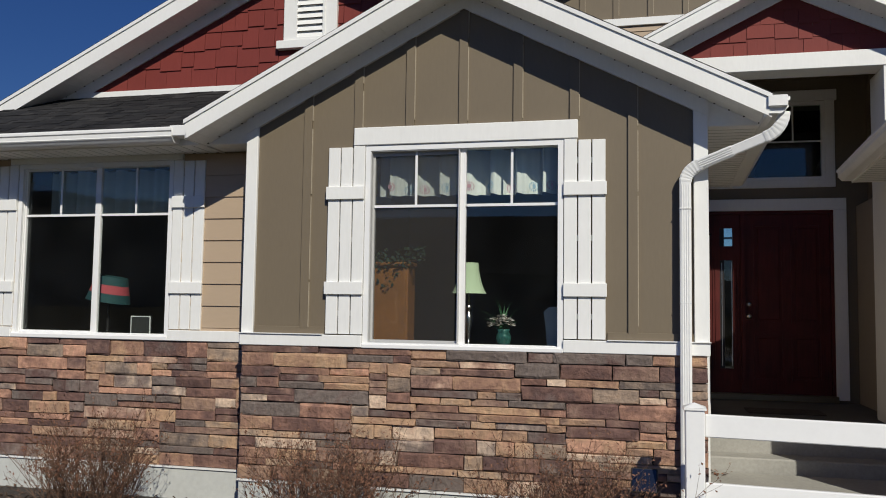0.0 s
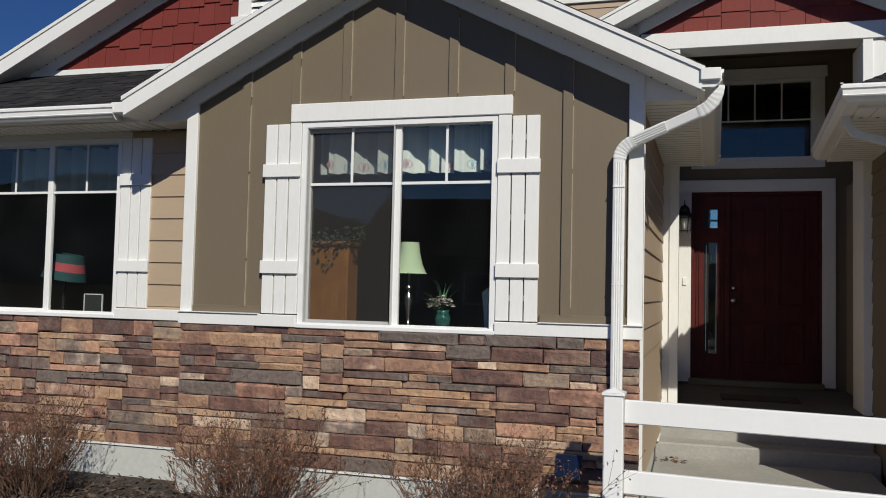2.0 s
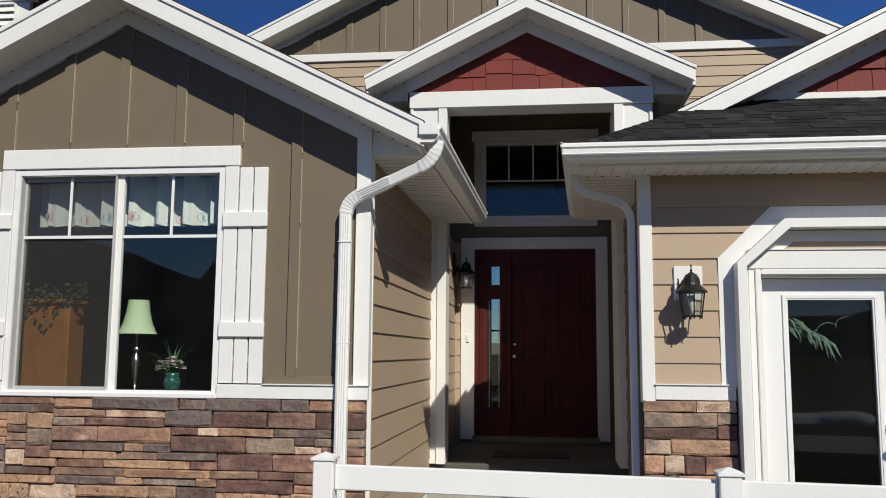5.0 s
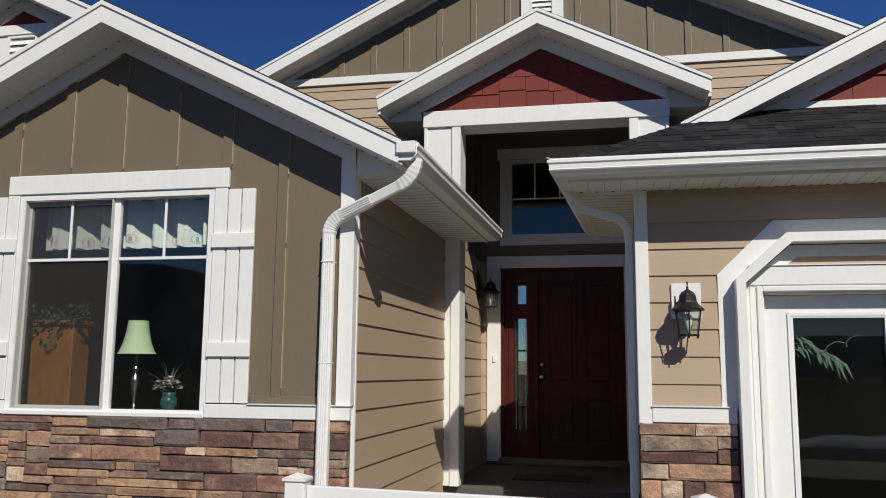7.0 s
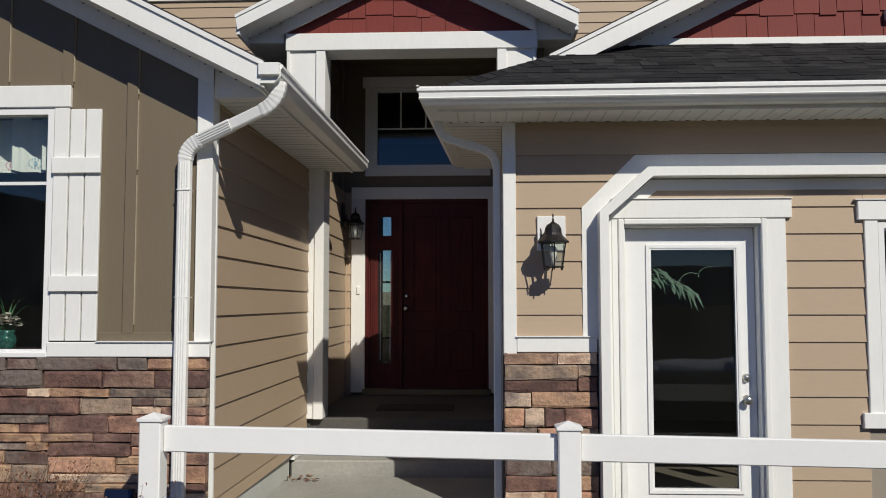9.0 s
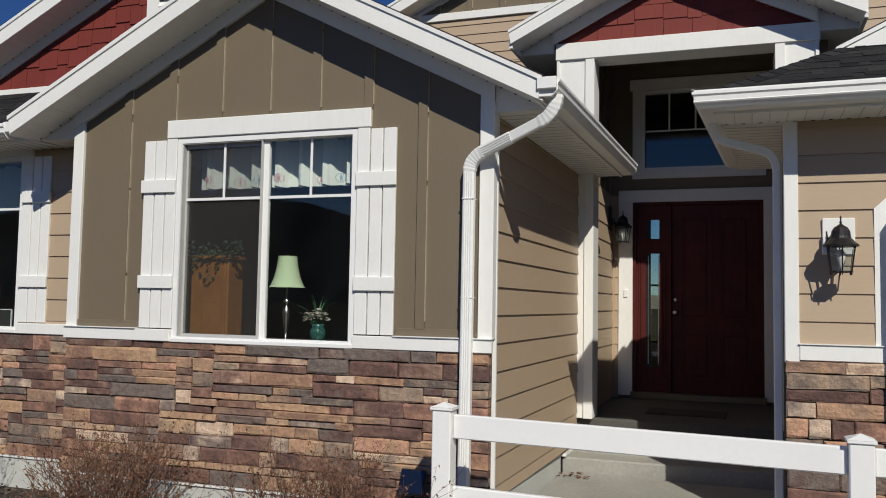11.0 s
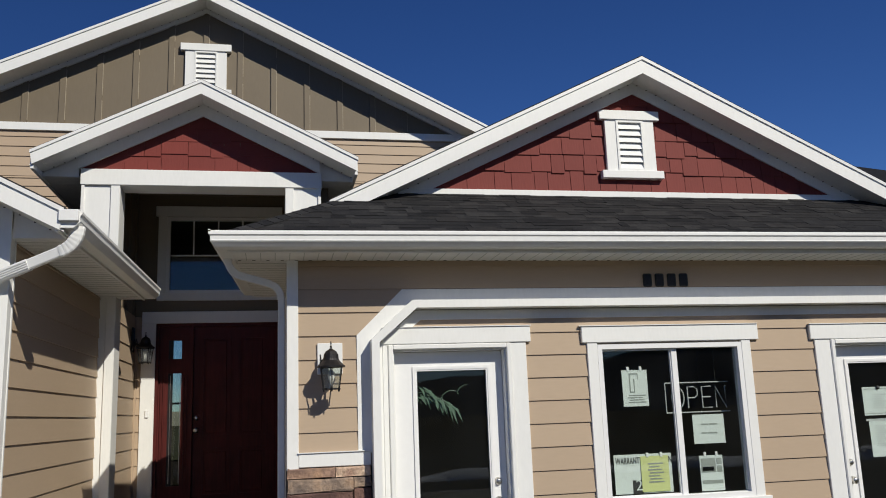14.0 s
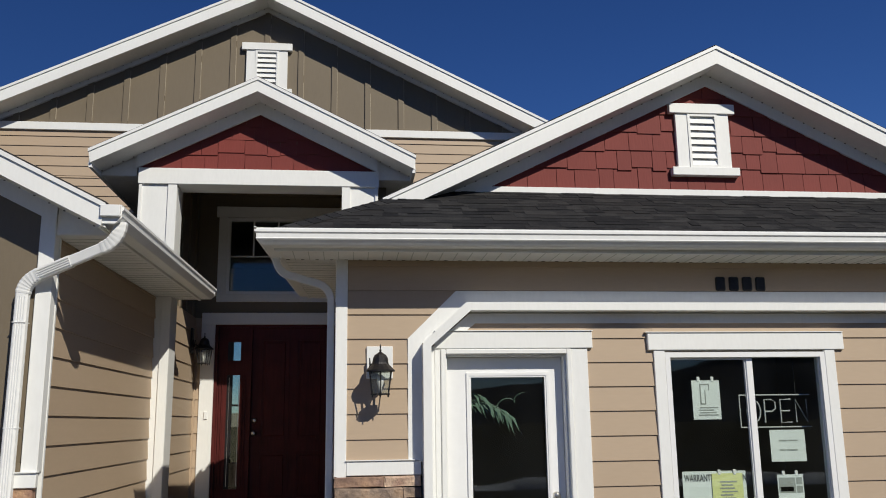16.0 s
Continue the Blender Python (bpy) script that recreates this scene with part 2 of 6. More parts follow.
def tube(bm, pts, r, seg=6, r1=None):
    """A round bar along the points, tapering to r1."""
    rings = []
    k = len(pts)
    for j, p in enumerate(pts):
        p = Vector(p)
        d = (Vector(pts[min(j + 1, k - 1)]) - Vector(pts[max(j - 1, 0)])).normalized()
        u = d.orthogonal().normalized()
        v = d.cross(u)
        rr = r if r1 is None else r + (r1 - r) * j / max(1, k - 1)
        rings.append([bm.verts.new(p + rr * (math.cos(2 * math.pi * i / seg) * u + math.sin(2 * math.pi * i / seg) * v)) for i in range(seg)])
    for a, b in zip(rings, rings[1:]):
        for i in range(seg):
            bm.faces.new((a[i], a[(i + 1) % seg], b[(i + 1) % seg], b[i]))
    bm.faces.new(rings[0][::-1])
    bm.faces.new(rings[-1])


def mesh_of(name, bm, material, smooth=False):
    bmesh.ops.recalc_face_normals(bm, faces=bm.faces)
    me = bpy.data.meshes.new(name)
    bm.to_mesh(me)
    bm.free()
    me.materials.append(material)
    if smooth:
        for p in me.polygons:
            p.use_smooth = True
    return me


def part(name, bm, material, parent, label="", smooth=False):
    ob = new(name, mesh_of(name, bm, material, smooth))
    ob.parent = parent
    if label:
        ob["label"] = label
    return ob


def thing(name, label, category, group="", kind="", at=(0, 0, 0)):
    ob = new(name)
    ob.location = at
    ob.empty_display_size = 0.1
    return tagged(ob, label, category, group, kind)


def single(name, bm, material, label, category, group="", kind="", smooth=False):
    return tagged(new(name, mesh_of(name, bm, material, smooth)), label, category, group, kind)


def bpart(name, parent, material, *dims, bevel=0.0, label=""):
    bm = bmesh.new()
    box(bm, *dims, bevel=bevel)
    return part(name, bm, material, parent, label)


def clip_poly(pts, a, b, c):
    """The part of a polygon where a*x + b*y <= c."""
    out = []
    for i, p in enumerate(pts):
        q = pts[(i + 1) % len(pts)]
        dp, dq = a * p[0] + b * p[1] - c, a * q[0] + b * q[1] - c
        if dp <= 0:
            out.append(p)
        if dp * dq < 0:
            s = dp / (dp - dq)
            out.append((p[0] + s * (q[0] - p[0]), p[1] + s * (q[1] - p[1])))
    return out


# ---- ground ----
bm = bmesh.new()
box(bm, -2500, -2500, -0.6, 2500, 2500, -0.085)
single("ground", bm, M_GRASS, "dormant tan lawn reaching to the horizon", "ground", kind="structure")
bm = bmesh.new()
box(bm, -6.0, -1.15, -0.2, 1.5, 0.6, -0.065, bevel=0.02)
single("planting_bed", bm, M_MULCH, "dark bark mulch bed along the foundation", "planting bed", kind="structure")
bm = bmesh.new()


def ridge(i):
    """Height of the skyline: flat country to the north, dark hills to the south."""
    south = min(1.0, max(0.0, -math.sin(2 * math.pi * i / 90)) * 2.2)
    hills = 19 + 60 * math.exp(-((i - 58.6) / 4.2) ** 2) + 48 * math.exp(-((i - 77) / 3.3) ** 2) + 30 * math.exp(-((i - 84) / 3.0) ** 2)
    return 9 + 2 * math.sin(i * 1.9) + south * (hills + 1.5 * math.sin(i * 2.3 + 1))


for k in range(270):
    a0, a1 = math.pi * 2 * k / 270, math.pi * 2 * (k + 1) / 270
    h0 = ridge(k / 3)
    h1 = ridge((k + 1) % 270 / 3)
    v = [bm.verts.new((700 * math.cos(a), 700 * math.sin(a), z)) for a, z in ((a0, -5), (a1, -5), (a1, max(6, h1)), (a0, max(6, h0)))]
    bm.faces.new(v)
single("backdrop", bm, M_HILL, "far dark line of hills", "hills", kind="structure")
bm = bmesh.new()
box(bm, 1.712, -9.0, -0.16, 3.463, 2.2, 0.06, bevel=0.01)
single("pavement", bm, M_CONCRETE, "pale concrete walk leading to the porch steps", "walkway", kind="structure")
steps = thing("porch_steps", "grey concrete steps and porch slab before the front door", "steps", kind="structure")
bpart("step", steps, M_CONCRETE, 1.70, 2.24, -0.1, 3.548, 2.60, 0.187, bevel=0.014)
bpart("step", steps, M_CONCRETE, 1.70, 2.54, 0.0, 3.548, 2.78, 0.328, bevel=0.014)
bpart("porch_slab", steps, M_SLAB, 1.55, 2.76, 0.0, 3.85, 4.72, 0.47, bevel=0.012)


# a thin line of old snow along the far kerb, which the door lights mirror
bm = bmesh.new()
r = random.Random(40)
ring0 = None
for i in range(150):
    x = -8 + i * 0.26
    h = max(0.0, 0.10 + 0.10 * math.sin(i * 0.31) + 0.05 * math.sin(i * 0.83 + 1) + r.uniform(-0.03, 0.03))
    row = [bm.verts.new((x, -14.2 + a + r.uniform(-0.06, 0.06), b)) for a, b in ((-0.5, -0.1), (-0.25, h * 0.8), (0.1, h), (0.45, -0.1))]
    if ring0:
        for k in range(3):
            bm.faces.new((ring0[k], ring0[k + 1], row[k + 1], row[k]))
    ring0 = row
single("snow_bank", bm, mat("old_snow", (0.72, 0.74, 0.76), 0.8, var=0.15, scale=2, fine=20, bump=0.4), "thin bank of old snow along the street", "snow", kind="stuff", smooth=True)


# the house over the road, which the front window mirrors
def neighbour():
    h = thing("neighbour_house", "plain dark single-storey house across the street", "house")
    bpart("wall", h, M_DKWALL, -7.0, -4.0, -0.1, 7.0, 4.0, 3.1)
    bm = bmesh.new()
    prism(bm, [(-4.6, 3.0), (4.6, 3.0), (0.0, 5.9)], -7.5, 7.5, "x")
    part("roof", bm, M_SHINGLE, h)
    for x in (-5.0, -1.6, 1.8, 5.0):
        if x != 1.8:
            w = bpart("window", h, M_WHITE, x - 0.7, 4.0, 0.9, x + 0.7, 4.06, 2.3)
            bpart("window_pane", w, M_BLACK, x - 0.6, 4.06, 1.0, x + 0.6, 4.07, 2.2)
    bpart("door", h, M_DOOR, 1.3, 4.0, 0.0, 2.3, 4.06, 2.1)
    return h


nh = neighbour()
nh.matrix_basis = pose(-5.0, -33.0, 0)


# ---- walls ----
EXP = 0.179     # lap siding exposure
GSL = 0.511     # pitch of the front gable
GAP_Z = 3.954   # top of its rake board at the ridge


def lap(parent, a0, a1, z0, z1, face, axis="x", sign=-1, phase=0.0, ends=None, exp=EXP, skew=0.0, paint=M_TAN):
    """Lap siding: planks one over the other, lower edge proud. face: the wall's plane; sign: the way it looks."""
    k = math.floor((z0 - phase) / exp)
    while phase + k * exp < z1 - 0.005:
        zb, zt = max(z0, phase + k * exp), min(z1, phase + (k + 1) * exp + 0.012)
        if zt - zb > 0.004:
            b0, b1 = ends(0.5 * (zb + zt)) if ends else (a0, a1)
            bm = bmesh.new()
            lo, hi, back = face + sign * 0.016, face + sign * 0.004, face - sign * 0.01
            prism(bm, [(lo, zb), (hi, zt), (back, zt), (back, zb)], b0, b1, "x" if axis == "x" else "y")
            for v in bm.verts:
                v.co.x += skew * (v.co.y - a0)
            part("plank", bm, paint, parent)
        k += 1


# stone pieces: a few shapes, shared
STONES = []
srng = random.Random(11)
for _i in range(26):
    bm = bmesh.new()
    us, vs = (0.0, 0.05, 0.5, 0.95, 1.0), (0.0, 0.13, 0.88, 1.0)
    nx, nz = 4, 3
    grid = []
    tilt, lean = srng.uniform(-0.10, 0.10), srng.uniform(-0.12, 0.12)
    for iz, v in enumerate(vs):
        row = []
        for ix, u in enumerate(us):
            if iz in (0, nz) or ix in (0, nx):        # chipped rim
                d = srng.uniform(0.0, 0.19) if iz == 0 else srng.uniform(0.03, 0.13)
                px = u - 0.5 + (srng.uniform(-0.004, 0.014) * (0.5 - u) * 2 if ix in (0, nx) else srng.uniform(-0.03, 0.03))
                pz = v - 0.5 + (srng.uniform(-0.05, 0.13) * (0.5 - v) if iz in (0, nz) else 0)
            else:                                     # nearly flat split face
                d = tilt * (u - 0.5) + lean * (v - 0.5) + srng.uniform(-0.045, 0.045)
                px = u - 0.5 + (srng.uniform(-0.25, 0.25) if ix == 2 else srng.uniform(-0.02, 0.03))
                pz = v - 0.5 + srng.uniform(-0.10, 0.08)
            row.append(bm.verts.new((px, d, pz)))
        grid.append(row)
    for iz in range(nz):
        for ix in range(nx):
            bm.faces.new((grid[iz][ix], grid[iz][ix + 1], grid[iz + 1][ix + 1], grid[iz + 1][ix]))
    loop = [grid[0][i] for i in range(nx + 1)] + [grid[i][nx] for i in range(1, nz + 1)] + [grid[nz][i] for i in range(nx - 1, -1, -1)] + [grid[i][0] for i in range(nz - 1, 0, -1)]
    back = [bm.verts.new((v.co.x, 1.0, v.co.z)) for v in loop]
    for i in range(len(loop)):
        j = (i + 1) % len(loop)
        bm.faces.new((loop[i], back[i], back[j], loop[j]))
    STONES.append(mesh_of("stone", bm, M_STONE))


def ledge(parent, a0, a1, z0, z1, face, seed, axis="x", sign=1, heights=(2, 2, 3, 4, 4)):
    """Dry-stacked ledge stone laid in a broken bond over a dark backing."""
    r = random.Random(seed)
    rows = round((z1 - z0) / 0.0262)
    uh = (z1 - z0) / rows
    cols = max(3, round((a1 - a0) / 0.045))
    uw = (a1 - a0) / cols
    used = [[0] * cols for _ in range(rows)]
    n = 0
    for iz in range(rows):
        for ix in range(cols):
            if used[iz][ix]:
                continue
            free = 1
            while ix + free < cols and not used[iz][ix + free]:
                free += 1
            h = r.choice(heights)
            if ix and r.random() < 0.7:               # level up with the neighbour
                top = iz
                while top < rows and used[top][ix - 1] == used[iz][ix - 1]:
                    top += 1
                if 2 <= top - iz <= 5:
                    h = top - iz
            h = min(h, rows - iz)
            if rows - iz - h == 1:
                h += 1
            w = min(r.choice((3, 4, 5, 6, 7, 8, 9, 11, 13)), free)
            if free - w < 3:
                w = free if free <= 13 else w - 2
            # no joint straight above another
            while iz and 3 < w < free - 2 and used[iz - 1][ix + w] != used[iz - 1][ix + w - 1]:
                w -= 1
            n += 1
            for j in range(w):
                for q in range(h):
                    used[iz + q][ix + j] = n
            ob = new("stone", STONES[r.randrange(len(STONES))])
            ob.parent = parent
            depth = r.uniform(0.055, 0.076)
            ca, cz = a0 + (ix + w / 2) * uw, z0 + (iz + h / 2) * uh
            flip = r.choice((1, -1))
            if axis == "x":
                ob.location = (ca, face - depth + 0.03, cz)
                ob.scale = (flip * (w * uw - 0.0025), depth, h * uh - 0.003)
            else:
                ob.location = (face + sign * (depth - 0.03), ca, cz)
                ob.rotation_euler = (0, 0, radians(90) * sign)
                ob.scale = (flip * (w * uw - 0.0025), depth, h * uh - 0.003)


def batten_wall(parent, xs, zb, ztop, face, w=0.064):
    for x in xs:
        bm = bmesh.new()
        prism(bm, [(x - w / 2, zb), (x + w / 2, zb), (x + w / 2, ztop(x + w / 2)), (x - w / 2, ztop(x - w / 2))], face - 0.019, face + 0.002)
        part("batten", bm, M_BROWN, parent)
        # worn beads of caulk down the sunny edge
        cr = random.Random(int(x * 1000) + 77)
        z = zb + cr.uniform(0.0, 0.06)
        bm = bmesh.new()
        while z < ztop(x) - 0.12:
            ln = min(cr.uniform(0.25, 0.9), ztop(x) - 0.1 - z)
            if ln > 0.02:
                box(bm, x + w / 2 - 0.0005, face - 0.013, z, x + w / 2 + 0.005, face + 0.001, z + ln)
            z += ln + cr.uniform(0.01, 0.10)
        if bm.faces:
            part("caulk_bead", bm, M_CAULK, parent)
        else:
            bm.free()


# front gable wall
wg = thing("wall_front_gable", "olive brown board and batten gable wall over ledge stone", "wall", kind="structure")


def gz(x):
    return GAP_Z - 0.10 - GSL * abs(x)


bm = bmesh.new()
for x0, x1, z0, z1 in ((-1.69, -0.735, 1.2, 2.9), (0.735, 1.69, 1.2, 2.9)):
    prism(bm, [(x0, z0), (x1, z0), (x1, gz(x1)), (x0, gz(x0))], 0.0, 0.14)
prism(bm, [(-0.735, 2.70), (0.735, 2.70), (0.735, gz(0.735)), (0, gz(0)), (-0.735, gz(0.735))], 0.0, 0.14)
part("panel", bm, M_BROWN, wg, "olive brown painted panel siding")
batten_wall(wg, [0.004 + 0.403 * i for i in range(-4, 5) if abs(i) != 4 and abs(i) != 2 and abs(i) > 2], 1.34, lambda x: gz(x) - 0.02, 0.0)
batten_wall(wg, [0.004 + 0.403 * i for i in range(-2, 3)], 2.835, lambda x: gz(x) - 0.02, 0.0)
for s in (-1, 1):
    bpart("bottom_rail", wg, M_BROWN, min(s * 1.04, s * 1.61), -0.017, 1.287, max(s * 1.04, s * 1.61), 0.002, 1.345, bevel=0.003)
    bpart("corner_board", wg, M_WHITE, min(s * 1.615, s * 1.712), -0.026, 1.29, max(s * 1.615, s * 1.712), 0.06, 2.99, bevel=0.004)
    bpart("water_table", wg, M_WHITE, min(s * 0.738, s * 1.715), -0.045, 1.2, max(s * 0.738, s * 1.715), 0.0, 1.287, bevel=0.004)
    bpart("drip_cap", wg, M_ALU, min(s * 1.04, s * 1.72), -0.058, 1.288, max(s * 1.04, s * 1.72), 0.0, 1.294)
    bm = bmesh.new()
    prism(bm, [(s * 1.712, gz(1.712) - 0.155), (0, gz(0) - 0.155), (0, gz(0) - 0.03), (s * 1.712, gz(1.712) - 0.03)], -0.031, 0.0)
    part("frieze_board", bm, M_WHITE, wg)
bpart("backing", wg, M_MORTAR, -1.69, 0.0, 0.2, 1.69, 0.14, 1.2)
bpart("foundation", wg, M_FOUND, -1.69, -0.032, -0.3, 1.69, 0.16, 0.185)
bpart("flashing", wg, M_ALU, -1.70, -0.047, 0.186, 1.70, 0.0, 0.199)

# side wall of the bump-out, towards the porch
ws = thing("wall_porch_side", "tan lap siding wall beside the porch walk", "wall", kind="structure")
bpart("sheathing", ws, M_WALL, 1.56, 0.145, 0.25, 1.69, 2.69, 2.80)
bpart("foundation", ws, M_FOUND, 1.56, 0.165, -0.3, 1.70, 2.2, 0.26)
bpart("starter_trim", ws, M_WHITE, 1.70, 2.21, 0.195, 1.745, 2.69, 0.222)
bpart("corner_board", ws, M_WHITE, 1.690, 0.064, 0.24, 1.716, 0.085, 2.76)

# left wing wall
wl = thing("wall_left_wing", "tan lap siding wall over ledge stone", "wall", kind="structure")
LY = 0.32
for x0, x1, z0, z1 in ((-5.0, -4.045, 1.2, 2.80), (-2.535, -1.71, 1.2, 2.80), (-4.045, -2.535, 2.70, 2.80)):
    bpart("sheathing", wl, M_WALL, x0, LY, z0, x1, LY + 0.14, z1)
bpart("backing", wl, M_MORTAR, -5.0, LY, 0.19, -1.71, LY + 0.14, 1.2)
bpart("foundation", wl, M_FOUND, -5.0, LY - 0.034, -0.3, -1.71, LY + 0.16, 0.179)
bpart("flashing", wl, M_ALU, -5.0, LY - 0.048, 0.18, -1.71, LY, 0.193)
bpart("corner_board", wl, M_WHITE, -5.03, LY - 0.03, 1.287, -4.93, LY + 0.1, 2.78, bevel=0.004)
bpart("water_table", wl, M_WHITE, -5.04, LY - 0.045, 1.2, -4.047, LY, 1.287, bevel=0.004)
bpart("water_table", wl, M_WHITE, -2.533, LY - 0.045, 1.2, -1.72, LY, 1.287, bevel=0.004)
bpart("side_return", wl, M_TAN, -5.0, LY + 0.14, -0.3, -4.9, 5.0, 2.80)

# garage front, with a boxed arch round the office infill
wr = thing("wall_garage_front", "tan lap siding garage front with a white boxed arch", "wall", kind="structure")
GY = 0.70
bpart("sheathing", wr, M_WALL, 3.47, GY, 2.35, 13.4, GY + 0.14, 2.80)
for x0, x1 in ((3.47, 4.2), (9.2, 13.4)):
    bpart("sheathing", wr, M_WALL, x0, GY, 1.18, x1, GY + 0.14, 2.36)
    bpart("backing", wr, M_MORTAR, x0, GY, 0.0, x1, GY + 0.14, 1.178)
bpart("corner_board", wr, M_WHITE, 3.468, GY - 0.026, 1.17, 3.555, GY + 0.1, 2.76, bevel=0.004)
bpart("water_table", wr, M_WHITE, 3.555, GY - 0.03, 1.19, 4.085, GY, 1.29, bevel=0.004)
bpart("water_table", wr, M_WHITE, 9.295, GY - 0.03, 1.19, 13.4, GY, 1.29, bevel=0.004)
bpart("drip_cap", wr, M_ALU, 3.55, GY - 0.042, 1.291, 4.085, GY, 1.297)
bpart("drip_cap", wr, M_ALU, 9.30, GY - 0.042, 1.291, 13.4, GY, 1.297)
for x0, x1 in ((3.475, 4.09), (9.29, 13.4)):
    bpart("foundation", wr, M_FOUND, x0, GY - 0.034, -0.15, x1, GY, 0.189)
    bpart("flashing", wr, M_ALU, x0, GY - 0.05, 0.19, x1, GY, 0.204)
# porch-side return: brown in place of tan, its deep shade put into the colour
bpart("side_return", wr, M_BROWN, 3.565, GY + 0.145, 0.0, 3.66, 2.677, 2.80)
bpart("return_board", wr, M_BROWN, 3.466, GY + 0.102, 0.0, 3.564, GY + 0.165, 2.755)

ARC = dict(l=3.995, r=9.385, top=2.509, knee=2.155)


def arch_band(bm, inset, width, y0, y1, zlow):
    """A band that follows the arch: two uprights, two diagonals, one head."""
    def ring(k):
        d = k * 0.414
        l, r, t, kn, dx = ARC["l"] + k, ARC["r"] - k, ARC["top"] - k, ARC["knee"] - d, 0.36
        return [(l, zlow), (l, kn), (l + dx - d + 0.0, t), (r - dx + d, t), (r, kn), (r, zlow)]
    a, b = ring(inset), ring(inset + width)
    for i in range(5):
        prism(bm, [a[i], a[i + 1], b[i + 1], b[i]], y0, y1)


bm = bmesh.new()
arch_band(bm, 0.0, 0.16, GY - 0.018, GY + 0.02, 1.277)
part("arch_trim", bm, M_WHITE, wr)
bm = bmesh.new()
arch_band(bm, 0.101, 0.060, GY - 0.145, GY + 0.02, 0.02)
part("arch_box", bm, M_WHITE, wr)
bm = bmesh.new()
arch_band(bm, 0.169, 0.073, GY - 0.020, GY + 0.02, 0.02)
part("arch_lining", bm, M_WHITE, wr)
for x0, x1, z0, z1 in ((4.15, 9.2, 2.03, 2.36), (4.15, 4.238, 0.0, 2.04), (5.205, 5.94, 0.0, 2.04), (5.94, 7.2, 0.0, 0.80), (7.2, 8.045, 0.0, 2.04), (9.105, 9.26, 0.0, 2.04)):
    bpart("sheathing", wr, M_WALL, x0, GY + 0.004, z0, x1, GY + 0.12, z1)

# porch: door wall, side walls, posts, beam
wp = thing("wall_porch", "shaded olive brown porch wall round the entry", "wall", kind="structure")
DY = 4.74
for x0, x1, z0, z1 in ((1.5, 2.0, 0.47, 4.4), (3.42, 4.0, 0.47, 4.4), (2.0, 3.42, 2.72, 3.06), (2.0, 3.42, 4.02, 4.4), (2.0, 2.1, 3.06, 4.03), (3.34, 3.42, 3.06, 4.03)):
    bpart("panel", wp, M_BROWN, x0, DY, z0, x1, DY + 0.14, z1)
bpart("panel", wp, M_BROWN, 1.62, 2.98, 2.80, 1.758, DY, 4.3)
bpart("panel", wp, M_BROWN, 3.80, 2.98, 0.47, 3.94, DY, 4.3)
bpart("sheathing", wp, M_WALL, 1.62, 2.98, 0.3, 1.762, DY, 2.80)
bpart("corner_bead", wp, M_TAN, 1.762, DY - 0.03, 0.47, 1.795, DY, 2.80)
for y in (3.35, 3.75, 4.15, 4.55):
    bpart("batten", wp, M_BROWN, 1.758, y - 0.03, 2.8, 1.776, y + 0.03, 4.3)
    bpart("batten", wp, M_BROWN, 3.782, y - 0.03, 0.48, 3.80, y + 0.03, 4.3)
bpart("ceiling_board", wp, M_BROWN, 1.6, 2.72, 4.30, 3.9, DY + 0.1, 4.34)
posts = thing("porch_frame", "white boxed porch posts carrying a white beam", "porch frame", kind="structure")
for x0, x1 in ((1.53, 1.89), (3.485, 3.845)):
    bpart("post", posts, M_WHITE, x0, 2.70, 0.47, x1, 2.98 if x0 < 2 else 3.2, 3.86, bevel=0.005)
    inner = x1 if x0 < 2 else x0
    s = -1 if x0 < 2 else 1
    bpart("post_trim", posts, M_WHITE, min(inner, inner + s * 0.085), 2.682, 0.47, max(inner, inner + s * 0.085), 2.70, 3.86, bevel=0.003)
    outer = x0 if x0 < 2 else x1
    bpart("post_trim", posts, M_WHITE, min(outer, outer - s * 0.03), 2.682, 0.47, max(outer, outer - s * 0.03), 2.70, 3.86, bevel=0.003)
bpart("beam", posts, M_WHITE, 1.52, 2.672, 3.86, 3.855, 2.99, 4.022, bevel=0.005)

# main gable wall
wm = thing("wall_main_gable", "olive brown board and batten gable over tan lap siding", "wall", kind="structure")
MX, MAP, MSL, MY = 2.552, 6.718, 0.4873, 4.26


def mz(x):
    return MAP - 0.12 - MSL * abs(x - MX)


bm = bmesh.new()
prism(bm, [(MX - 3.9, 4.36), (MX + 3.9, 4.36), (MX + 3.9, mz(MX + 3.9)), (MX, mz(MX)), (MX - 3.9, mz(MX - 3.9))], MY, MY + 0.12)
box(bm, MX - 3.9, MY, 3.9, 1.6, MY + 0.12, 4.36)
box(bm, 3.95, MY, 3.9, MX + 3.9, MY + 0.12, 4.36)
part("panel", bm, M_BROWN, wm)
batten_wall(wm, [MX + 0.004 + 0.405 * i for i in range(-8, 9)], 5.01, lambda x: mz(x) - 0.02, MY)
bpart("belt_trim", wm, M_WHITE, MX - 3.6, MY - 0.036, 4.925, MX + 3.6, MY + 0.01, 5.018, bevel=0.004)
for s in (-1, 1):
    bm = bmesh.new()
    prism(bm, [(MX + s * 3.8, mz(MX + 3.8) - 0.10), (MX, mz(MX) - 0.10), (MX, mz(MX) - 0.03), (MX + s * 3.8, mz(MX + 3.8) - 0.03)], MY - 0.032, MY)
    part("frieze_board", bm, M_WHITE, wm)


